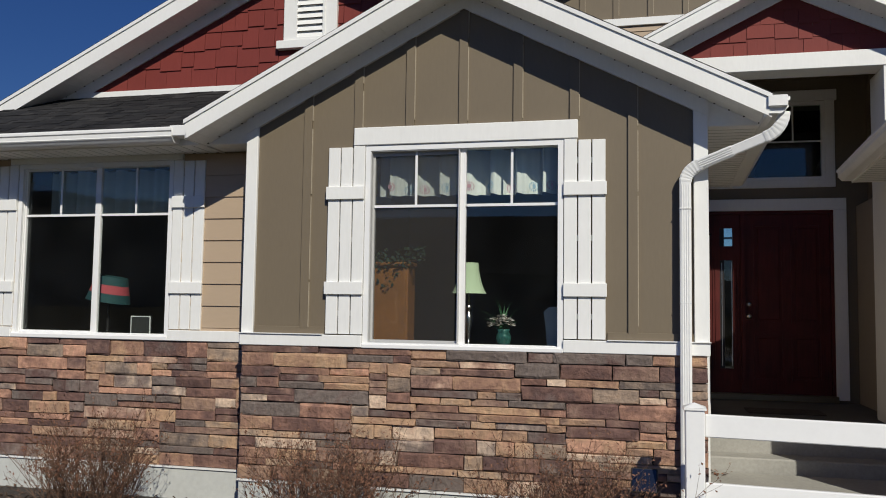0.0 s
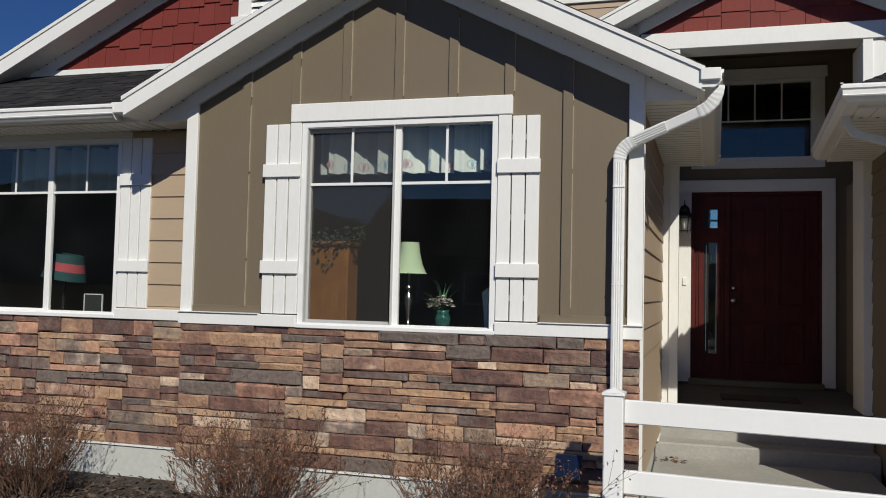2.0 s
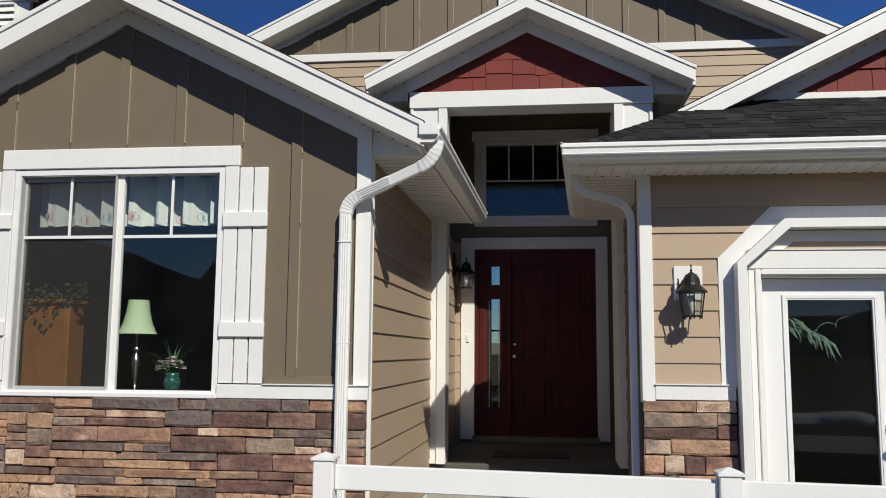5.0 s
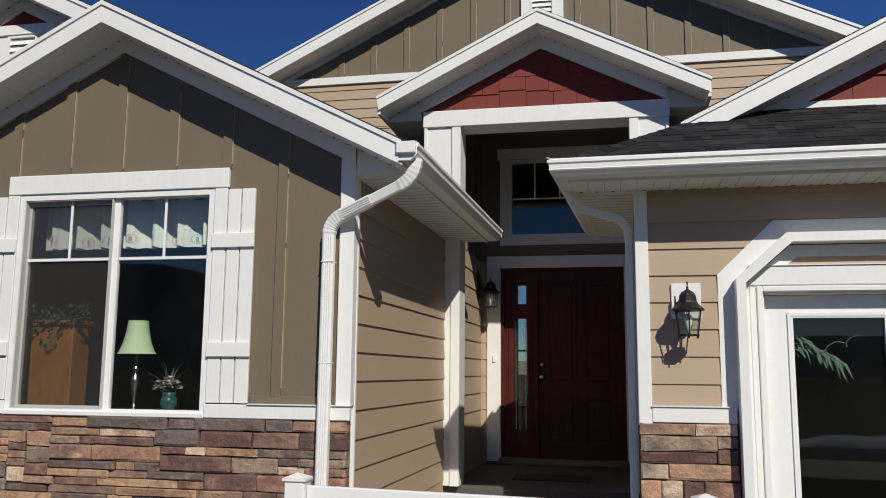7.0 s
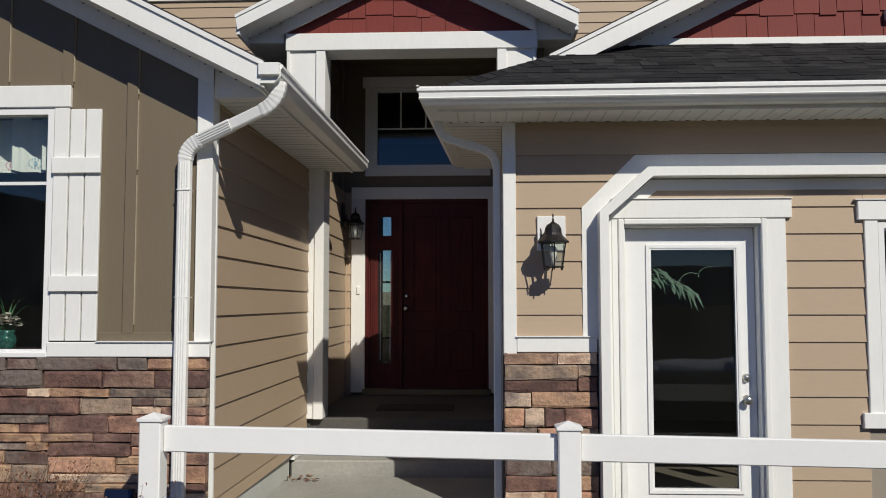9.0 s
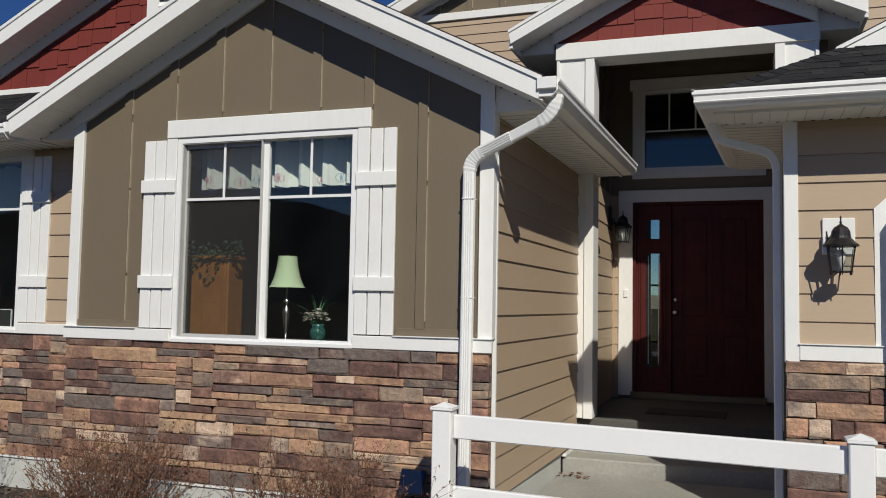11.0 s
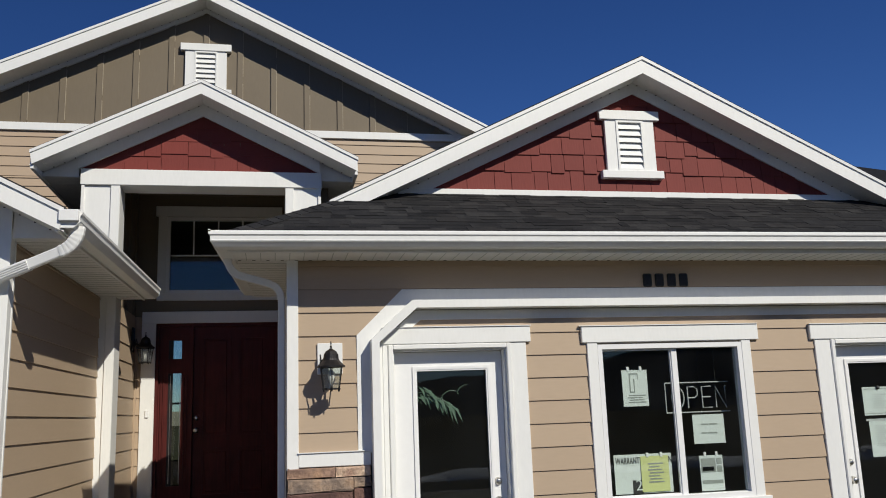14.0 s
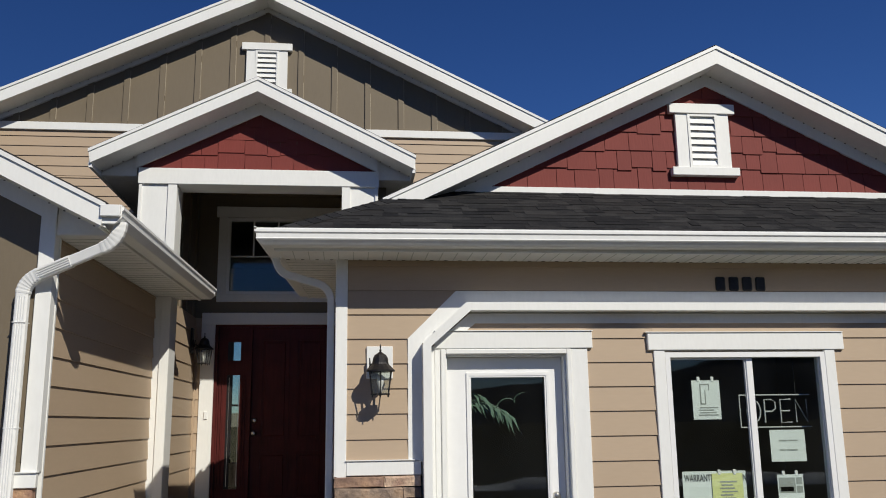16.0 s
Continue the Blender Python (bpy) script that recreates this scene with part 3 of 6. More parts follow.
# ---- roofs ----
def rake_set(parent, cx, apex, pitch, half, y0, y1, fh=0.15, left=True, right=True):
    """Rake boards with their drip edge and the boarded soffit behind them, for one gable."""
    for s in ((-1,) if left else ()) + ((1,) if right else ()):
        xe = cx + s * half
        ze = apex - pitch * half
        bm = bmesh.new()
        cut = 0.022 * s     # ends sawn out of plumb
        prism(bm, [(cx, apex - 0.028), (xe - cut * 0.2, ze - 0.028), (xe - cut, ze + pitch * 0.022 - fh), (cx, apex - fh)], y0 + 0.012, y0 + 0.035)
        part("rake_board", bm, M_WHITE, parent)
        bm = bmesh.new()
        prism(bm, [(cx, apex), (xe, ze), (xe, ze - 0.03), (cx, apex - 0.03)], y0, y0 + 0.035)
        part("drip_edge", bm, M_ALU, parent)
        # soffit of narrow boards that run from wall to rake
        bm = bmesh.new()
        n = max(2, int(half * math.hypot(1, pitch) / 0.105))
        for i in range(n):
            xa, xb = cx + s * (half * i / n + 0.0014), cx + s * (half * (i + 1) / n)
            za, zb = apex - pitch * abs(xa - cx) - fh + 0.004, apex - pitch * abs(xb - cx) - fh + 0.004
            prism(bm, [(xa, za), (xb, zb), (xb, zb + 0.012), (xa, za + 0.012)], y0 + 0.035, y1)
        for i in range(n):
            xa = cx + s * half * i / n
            za = apex - pitch * abs(xa - cx) - fh + 0.014
            prism(bm, [(xa, za), (xa + s * 0.004, za - pitch * 0.004), (xa + s * 0.004, za + 0.01), (xa, za + 0.01)], y0 + 0.035, y1)
        part("soffit", bm, M_SOFFIT, parent)
        bm = bmesh.new()
        for i in range(n):
            xa = cx + s * half * (i + 0.5) / n
            za = apex - pitch * abs(xa - cx) - fh + 0.002
            box(bm, xa - 0.006, y1 - 0.034, za - 0.004, xa + 0.006, y1 - 0.024, za + 0.003)
        part("vent_slots", bm, M_MORTAR, parent)["kind"] = "stuff"


def flat_soffit(bm, x0, x1, y0, y1, z, along="x"):
    n = max(1, int(((x1 - x0) if along == "x" else (y1 - y0)) / 0.105))
    for i in range(n):
        if along == "x":
            w = (x1 - x0) / n
            box(bm, x0 + i * w + 0.002, y0, z, x0 + (i + 1) * w - 0.002, y1, z + 0.012)
        else:
            w = (y1 - y0) / n
            box(bm, x0, y0 + i * w + 0.002, z, x1, y0 + (i + 1) * w - 0.002, z + 0.012)
    box(bm, x0, y0, z + 0.011, x1, y1, z + 0.02)


def taper(bm):
    """The garage eave narrows towards the porch."""
    for v in bm.verts:
        v.co.x += 0.055 * (v.co.y - 0.35) * max(0.0, (3.56 - v.co.x) / 0.5)


def shear(bm):
    """The porch side of the bump-out runs slightly out of square."""
    for v in bm.verts:
        v.co.x += 0.0227 * (v.co.y - 1.3)


# front gable roof
rf = thing("roof_front_gable", "charcoal shingle gable roof with white rake boards", "roof", kind="structure")
bm = bmesh.new()
slab(bm, [(0, -0.31), (0, 4.0), (1.5, 4.0), (1.5, 2.9), (2.09, 2.9), (2.09, -0.31)], lambda x, y: GAP_Z + 0.012 - GSL * x, 0.035)
slab(bm, [(0, -0.31), (-2.09, -0.31), (-2.09, 4.0), (0, 4.0)], lambda x, y: GAP_Z + 0.012 + GSL * x, 0.035)
part("shingle_plane", bm, M_SHINGLE, rf)
rake_set(rf, 0.0, GAP_Z, GSL, 2.087, -0.325, 0.0)
bm = bmesh.new()
flat_soffit(bm, 1.70, 2.075, 0.012, 2.88, 2.755, "y")
shear(bm)
part("eave_soffit", bm, M_SOFFIT, rf)
bm = bmesh.new()
for i in range(1, 28):
    box(bm, 1.72, 0.012 + i * 0.1062 - 0.003, 2.7525, 2.07, 0.012 + i * 0.1062 + 0.003, 2.7549)
shear(bm)
part("board_joints", bm, M_FOUND, rf)["kind"] = "stuff"
bm = bmesh.new()
flat_soffit(bm, -2.075, -1.70, 0.012, 0.30, 2.755, "y")
part("eave_soffit", bm, M_SOFFIT, rf)
for s in (-1, 1):
    bm = bmesh.new()
    prism(bm, [(s * 1.70, 2.757), (s * 2.07, 2.757), (s * 2.07, GAP_Z - 0.12 - GSL * 2.07), (s * 1.70, GAP_Z - 0.12 - GSL * 1.70)], -0.006, 0.012)
    part("eave_return", bm, M_SOFFIT, rf)
bm = bmesh.new()
box(bm, 2.072, -0.29, 2.745, 2.09, 2.89, 2.885)
shear(bm)
part("fascia", bm, M_ALU, rf)
bpart("fascia", rf, M_ALU, -2.09, -0.29, 2.745, -2.072, 0.30, 2.885)
bpart("eave_end", rf, M_SOFFIT, 1.70, 2.875, 2.757, 2.075, 2.89, 2.88)

# porch gable roof
PX, PAP, PSL = 2.667, 4.864, 0.497
rp = thing("roof_porch_gable", "small charcoal shingle porch gable with red shakes", "roof", kind="structure")
bm = bmesh.new()
slab(bm, [(PX, 2.372), (PX, 4.3), (PX + 1.535, 4.3), (PX + 1.535, 2.372)], lambda x, y: PAP + 0.012 - PSL * abs(x - PX), 0.035)
slab(bm, [(PX, 2.372), (PX - 1.535, 2.372), (PX - 1.535, 4.3), (PX, 4.3)], lambda x, y: PAP + 0.012 - PSL * abs(x - PX), 0.035)
part("shingle_plane", bm, M_SHINGLE, rp)
rake_set(rp, PX, PAP, PSL, 1.535, 2.352, 2.70, fh=0.145)
bm = bmesh.new()
prism(bm, [(1.53, 4.02), (3.845, 4.02), (3.845, PAP - 0.10 - PSL * (3.845 - PX)), (PX, PAP - 0.10), (1.53, PAP - 0.10 - PSL * (PX - 1.53))], 2.72, 2.74)
part("gable_panel", bm, M_RED, rp)
for s in (-1, 1):
    bm = bmesh.new()
    prism(bm, [(PX + s * 1.17, PAP - 0.265 - PSL * 1.17), (PX, PAP - 0.265), (PX, PAP - 0.14), (PX + s * 1.17, PAP - 0.14 - PSL * 1.17)], 2.672, 2.70)
    part("frieze_board", bm, M_WHITE, rp)
    bm = bmesh.new()
    x0, x1 = sorted((PX + s * 1.17, PX + s * 1.50))
    flat_soffit(bm, x0, x1, 2.735, 4.25, 3.945, "y")
    part("eave_soffit", bm, M_SOFFIT, rp)
    bm = bmesh.new()
    xa, xb = PX + s * 1.17, PX + s * 1.50
    prism(bm, [(xa, 3.947), (xb, 3.947), (xb, PAP - 0.12 - PSL * 1.50), (xa, PAP - 0.12 - PSL * 1.17)], 2.715, 2.735)
    part("eave_return", bm, M_SOFFIT, rp)
    bpart("fascia", rp, M_ALU, min(PX + s * 1.50, PX + s * 1.53), 2.39, 3.93, max(PX + s * 1.50, PX + s * 1.53), 4.25, 4.08)

# main roof
rm = thing("roof_main", "charcoal shingle main roof with white rake boards", "roof", kind="structure")
bm = bmesh.new()
for s in (-1, 1):
    slab(bm, [(MX, 3.95), (MX, 11), (MX + s * 4.2, 11), (MX + s * 4.2, 3.95)], lambda x, y: MAP + 0.012 - MSL * abs(x - MX), 0.035)
part("shingle_plane", bm, M_SHINGLE, rm)
rake_set(rm, MX, MAP, MSL, 4.2, 3.925, MY, fh=0.165)
bm = bmesh.new()
slab(bm, [(9.0, 1.15), (13.6, 1.15), (14.5, 0.40), (11.2, 4.75), (9.0, 4.75)], lambda x, y: 2.87 + 0.47 * (y - 0.33), 0.03)
slab(bm, [(14.5, 0.40), (14.5, 9.0), (11.2, 4.75)], lambda x, y: 2.9 + 0.6 * (14.5 - x), 0.03)
slab(bm, [(11.2, 4.75), (14.5, 9.0), (3, 9.0), (3, 4.75)], lambda x, y: 4.95 - 0.3 * (y - 4.75), 0.03)
part("shingle_plane", bm, M_SHINGLE, rm)

# hip roofs with a red gable over each wing
def wing(name, cx, apex, pitch, half, ry, eave_y, wall_y, plan_l, plan_r, skirt, label, fall=0.565):
    r = thing(name, label, "roof", kind="structure")
    bm = bmesh.new()
    for plan in (plan_l, plan_r):
        slab(bm, plan, lambda x, y: apex + 0.012 - pitch * abs(x - cx), 0.03)
    part("shingle_plane", bm, M_SHINGLE, r)
    bm = bmesh.new()
    slab(bm, skirt, lambda x, y: 2.872 + fall * (y - eave_y), 0.03)
    part("skirt_plane", bm, M_SHINGLE, r)
    rake_set(r, cx, apex, pitch, half, ry, wall_y, fh=0.165)
    zb = 2.872 + fall * (wall_y - eave_y)
    bm = bmesh.new()
    hw = (apex - 0.11 - zb) / pitch
    prism(bm, [(cx - hw, zb - 0.05), (cx + hw, zb - 0.05), (cx + hw, zb), (cx, apex - 0.11), (cx - hw, zb)], wall_y + 0.004, wall_y + 0.1)
    part("gable_panel", bm, M_RED, r)
    bpart("belt_trim", r, M_WHITE, cx - half + 0.25, wall_y - 0.03, zb - 0.03, cx + half - 0.25, wall_y + 0.0, zb + 0.045, bevel=0.003)
    for s in (-1, 1):
        bm = bmesh.new()
        prism(bm, [(cx + s * hw, apex - 0.27 - pitch * hw), (cx, apex - 0.27), (cx, apex - 0.14), (cx + s * hw, apex - 0.14 - pitch * hw)], wall_y - 0.024, wall_y + 0.002)
        part("frieze_board", bm, M_WHITE, r)
    return r, zb


RX, RAP, RSL, RH = 6.76, 4.772, 0.490, 2.93
rr, rzb = wing("roof_garage", RX, RAP, RSL, RH, 1.13, 0.345, 1.42,
               [(3.86, 1.14), (RX, 1.14), (RX, 8), (3.86, 8)],
               [(RX, 1.14), (9.70, 1.14), (9.95, 1.4), (9.95, 8), (RX, 8)],
               [(3.03, 0.345), (14.6, 0.345), (13.2, 1.5), (4.2, 1.5)],
               "charcoal shingle garage roof with a red shake gable")
bm = bmesh.new()
slab(bm, [(3.03, 0.345), (3.86, 1.14), (3.87, 2.66), (3.155, 2.66)], lambda x, y: 2.872 + 0.565 * (x - 3.03) * 0.795 / 0.83, 0.03)
part("hip_plane", bm, M_SHINGLE, rr)
LX, LAP, LSL, LH = -1.665, 4.85, 0.488, 3.10
rl, lzb = wing("roof_left_wing", LX, LAP, LSL, LH, 0.70, -0.05, 1.0,
               [(-5.78, -0.05), (-4.76, 0.71), (LX, 0.71), (LX, 7), (-5.78, 7)],
               [(LX, 0.71), (1.0, 0.71), (1.0, 7), (LX, 7)],
               [(-5.78, -0.05), (-2.1, -0.05), (-1.5, 1.08), (-4.6, 1.08)],
               "charcoal shingle wing roof with a red shake gable")
for r, x0, x1, y0, y1, zs in ((rr, 3.065, 14.4, 0.36, 0.70, 2.738), (rl, -5.7, -2.08, -0.03, 0.32, 2.752)):
    bm = bmesh.new()
    flat_soffit(bm, x0, x1, y0, y1, zs, "x")
    part("eave_soffit", bm, M_SOFFIT, r)
    bm = bmesh.new()
    n = int((x1 - x0) / 0.105)
    for i in range(n):
        xa = x0 + (x1 - x0) * (i + 0.5) / n
        box(bm, xa - 0.012, y1 - 0.030, zs - 0.003, xa + 0.012, y1 - 0.018, zs - 0.0005)
    part("vent_slots", bm, M_MORTAR, r)["kind"] = "stuff"
    bm = bmesh.new()
    for i in range(n + 1):
        xa = x0 + (x1 - x0) * i / n
        box(bm, xa - 0.003, y0 + 0.01, zs - 0.0023, xa + 0.003, y1 - 0.02, zs - 0.0001)
    part("board_joints", bm, M_FOUND, r)["kind"] = "stuff"
    bpart("fascia", r, M_ALU, x0 - 0.02, y0 - 0.015, zs - 0.003, x1, y0 + 0.004, 2.872)
bm = bmesh.new()
flat_soffit(bm, 3.065, 3.56, 0.70, 2.66, 2.738, "y")
taper(bm)
part("eave_soffit", bm, M_SOFFIT, rr)
bm = bmesh.new()
for i in range(1, 18):
    box(bm, 3.07, 0.70 + i * 0.1089 - 0.003, 2.7355, 3.55, 0.70 + i * 0.1089 + 0.003, 2.7379)
taper(bm)
part("board_joints", bm, M_FOUND, rr)["kind"] = "stuff"
bm = bmesh.new()
box(bm, 3.05, 0.365, 2.735, 3.068, 2.66, 2.872)
taper(bm)
part("fascia", bm, M_ALU, rr)
bpart("eave_end", rr, M_SOFFIT, 3.20, 2.64, 2.757, 3.56, 2.66, 2.90)
bm = bmesh.new()
flat_soffit(bm, -5.7, -5.0, 0.32, 6.5, 2.752, "y")
part("eave_soffit", bm, M_SOFFIT, rl)


# ---- windows ----
def pane(parent, x0, z0, x1, z1, y, material=M_GLASS):
    bm = bmesh.new()
    box(bm, x0, y, z0, x1, y + 0.006, z1)
    ob = part("pane", bm, material, parent)
    ob.visible_shadow = False
    return ob


def ring(bm, x0, z0, x1, z1, w, y0, y1):
    """A rectangular frame in the plane of a wall."""
    box(bm, x0, y0, z0, x0 + w, y1, z1)
    box(bm, x1 - w, y0, z0, x1, y1, z1)
    box(bm, x0 + w, y0, z0, x1 - w, y1, z0 + w)
    box(bm, x0 + w, y0, z1 - w, x1 - w, y1, z1)


def slider(name, x0, z0, x1, z1, y, label, grid=True, mull=0.5, screen=True, zbar=None):
    """A two-light vinyl slider; the left light is the sliding sash."""
    w = thing(name, label, "window", kind="structure")
    bm = bmesh.new()
    ring(bm, x0, z0, x1, z1, 0.038, y - 0.02, y + 0.07)
    ring(bm, x0 + 0.03, z0 + 0.03, x1 - 0.03, z1 - 0.03, 0.012, y + 0.008, y + 0.06)
    part("window_frame", bm, M_VINYL, w)
    xm = x0 + (x1 - x0) * mull
    bpart("sash", w, M_VINYL, xm - 0.025, y + 0.012, z0 + 0.038, xm + 0.025, y + 0.05, z1 - 0.038, bevel=0.003)
    bm = bmesh.new()
    if screen:
        ring(bm, x0 + 0.036, z0 + 0.036, xm - 0.016, z1 - 0.036, 0.009, y - 0.014, y + 0.030)
        ring(bm, x0 + 0.036, z0 + 0.036, xm - 0.016, z1 - 0.036, 0.024, y + 0.030, y + 0.060)
        box(bm, x0 + 0.060, y + 0.026, z1 - 0.072, xm - 0.040, y + 0.050, z1 - 0.0605)
    else:
        ring(bm, x0 + 0.04, z0 + 0.04, xm - 0.02, z1 - 0.04, 0.014, y + 0.022, y + 0.046)
    part("sash", bm, M_SCREEN if screen else M_VINYL, w, "grey sliding sash frame" if screen else "")
    pane(w, x0 + 0.05, z0 + 0.05, xm - 0.03, z1 - 0.05, y + (0.048 if screen else 0.040))
    if screen:
        bm = bmesh.new()
        box(bm, x0 + 0.059, y + 0.034, z0 + 0.059, xm - 0.039, y + 0.035, z1 - 0.059)
        part("insect_screen", bm, M_MESH, w, "fine grey insect screen")
    pane(w, xm + 0.03, z0 + 0.04, x1 - 0.04, z1 - 0.04, y + 0.026)
    if grid:
        zb = zbar if zbar else z0 + (z1 - z0) * 0.70
        for a, b, mt in ((x0 + 0.06, xm - 0.03, M_VINYL), (xm + 0.03, x1 - 0.04, M_VINYL)):
            bpart("muntin", w, mt, a, y + 0.020, zb - 0.010, b, y + 0.025, zb + 0.010)
            c = 0.5 * (a + b)
            bpart("muntin", w, mt, c - 0.009, y + 0.020, zb + 0.010, c + 0.009, y + 0.025, z1 - 0.045)
    return w


w1 = slider("window_1", -0.735, 1.2, 0.735, 2.70, 0.0, "white vinyl slider with a muntin grid in its upper part", zbar=2.247)
bpart("head_casing", w1, M_WHITE, -0.829, -0.034, 2.703, 0.836, 0.0, 2.838, bevel=0.005)
bpart("sill", w1, M_VINYL, -0.738, -0.045, 1.196, 0.738, -0.019, 1.228, bevel=0.005)
w2 = slider("window_2", -4.045, 1.21, -2.535, 2.70, LY, "white vinyl slider with a muntin grid, shaded by the eave", screen=False, zbar=2.255, mull=0.515)
bpart("head_casing", w2, M_WHITE, -4.135, LY - 0.034, 2.703, -2.445, LY, 2.752, bevel=0.004)
bpart("sill", w2, M_VINYL, -4.047, LY - 0.045, 1.2, -2.533, LY - 0.019, 1.236, bevel=0.005)
w3 = slider("window_3", 5.935, 0.80, 7.205, 2.045, GY - 0.004, "white office slider hung with paper notices", grid=False, mull=0.53, screen=False)
for x0, x1 in ((5.846, 5.934), (7.206, 7.29)):
    bpart("side_casing", w3, M_WHITE, x0, GY - 0.026, 0.72, x1, GY + 0.004, 2.066, bevel=0.004)
bpart("head_casing", w3, M_WHITE, 5.802, GY - 0.036, 2.060, 7.366, GY + 0.004, 2.192, bevel=0.005)
bpart("drip_cap", w3, M_ALU, 5.785, GY - 0.046, 2.193, 7.36, GY, 2.199)
bpart("sill", w3, M_WHITE, 5.80, GY - 0.04, 0.70, 7.34, GY + 0.004, 0.80, bevel=0.004)
w4 = thing("window_4", "fixed transom window over the entry with muntins in its upper half", "window", kind="structure")
bm = bmesh.new()
ring(bm, 2.10, 3.085, 3.34, 4.025, 0.035, DY - 0.02, DY + 0.07)
part("window_frame", bm, M_VINYL, w4)
pane(w4, 2.13, 3.115, 3.31, 4.0, DY + 0.03)
bpart("muntin", w4, M_VINYL, 2.135, DY + 0.022, 3.543, 3.305, DY + 0.028, 3.561)
for i in (1, 2, 3):
    x = 2.115 + 1.17 * i / 4
    bpart("muntin", w4, M_VINYL, x - 0.009, DY + 0.022, 3.562, x + 0.009, DY + 0.028, 3.99)
for d in ((1.995, DY - 0.028, 2.992, 3.45, DY, 3.085), (1.995, DY - 0.026, 3.085, 2.10, DY, 4.03), (3.34, DY - 0.026, 3.085, 3.45, DY, 4.03), (1.965, DY - 0.036, 4.03, 3.475, DY, 4.16)):
    bpart("casing", w4, M_WHITE, *d, bevel=0.004)


# ---- doors ----
def knob(parent, x, z, y, s=1):
    bm = bmesh.new()
    lathe(bm, [(0.032, 0), (0.032, 0.006), (0.012, 0.01), (0.012, 0.03), (0.026, 0.036), (0.030, 0.05), (0.024, 0.062), (0.0105, 0.066)], 0, 0, 18)
    k = part("door_knob", bm, M_NICKEL, parent, "satin nickel knob", smooth=True)
    k.matrix_local = pose(x, y, z, 90, 0, 0)
    bm = bmesh.new()
    lathe(bm, [(0.030, 0), (0.030, 0.008), (0.022, 0.014), (0.020, 0.026), (0.012, 0.028)], 0, 0, 18)
    k = part("deadbolt", bm, M_NICKEL, parent, "satin nickel deadbolt", smooth=True)
    k.matrix_local = pose(x, y, z + 0.145, 90, 0, 0)


d1 = thing("door_1", "dark mahogany entry door with a glazed sidelight, closed", "door", kind="structure")
for d in ((1.84, DY - 0.03, 0.50, 2.0, DY, 2.72), (3.42, DY - 0.03, 0.50, 3.56, DY, 2.72), (1.84, DY - 0.032, 2.72, 3.56, DY, 2.86)):
    bpart("casing", d1, M_WHITE, *d, bevel=0.004)
bm = bmesh.new()
ring(bm, 2.0, 0.50, 3.42, 2.72, 0.035, DY, DY + 0.12)
box(bm, 2.385, DY + 0.0, 0.53, 2.43, DY + 0.1, 2.69)
part("jamb", bm, M_DOOR, d1)
bpart("threshold", d1, M_BRASS, 1.98, DY - 0.06, 0.47, 3.44, DY + 0.1, 0.545, bevel=0.006)
slabp = bpart("slab", d1, M_DOOR, 2.43, DY + 0.045, 0.54, 3.386, DY + 0.09, 2.69, bevel=0.004)
bm = bmesh.new()
for xa, xb in ((2.53, 2.87), (2.95, 3.29)):
    for za, zb in ((0.70, 1.25), (1.37, 2.56)):
        ring(bm, xa, za, xb, zb, 0.022, DY + 0.033, DY + 0.046)
        box(bm, xa + 0.05, DY + 0.037, za + 0.05, xb - 0.05, DY + 0.046, zb - 0.05, bevel=0.006)
part("moulding", bm, M_DOOR, slabp)
knob(d1, 2.475, 1.455, DY + 0.045)
bm = bmesh.new()
box(bm, 2.035, DY + 0.04, 0.54, 2.145, DY + 0.085, 2.69)
box(bm, 2.295, DY + 0.04, 0.54, 2.385, DY + 0.085, 2.69)
for za, zb in ((0.54, 0.83), (2.13, 2.30), (2.52, 2.69)):
    box(bm, 2.145, DY + 0.04, za, 2.295, DY + 0.085, zb)
for xa in (2.06, 2.09, 2.32, 2.35):
    box(bm, xa, DY + 0.028, 0.86, xa + 0.012, DY + 0.04, 2.10)
side = part("sidelight", bm, M_DOOR, d1)
for za, zb in ((0.83, 2.13), (2.30, 2.52)):
    pane(side, 2.145, za, 2.295, zb, DY + 0.062, M_DGLASS)
    bpart("glass_border", side, M_BLACK, 2.145, DY + 0.054, za, 2.198, DY + 0.061, zb, label="dark leaded border")
for x in (2.170, 2.284):
    bpart("came", side, M_NICKEL, x - 0.003, DY + 0.050, 0.86, x + 0.003, DY + 0.0535, 2.10, label="pale metal came")


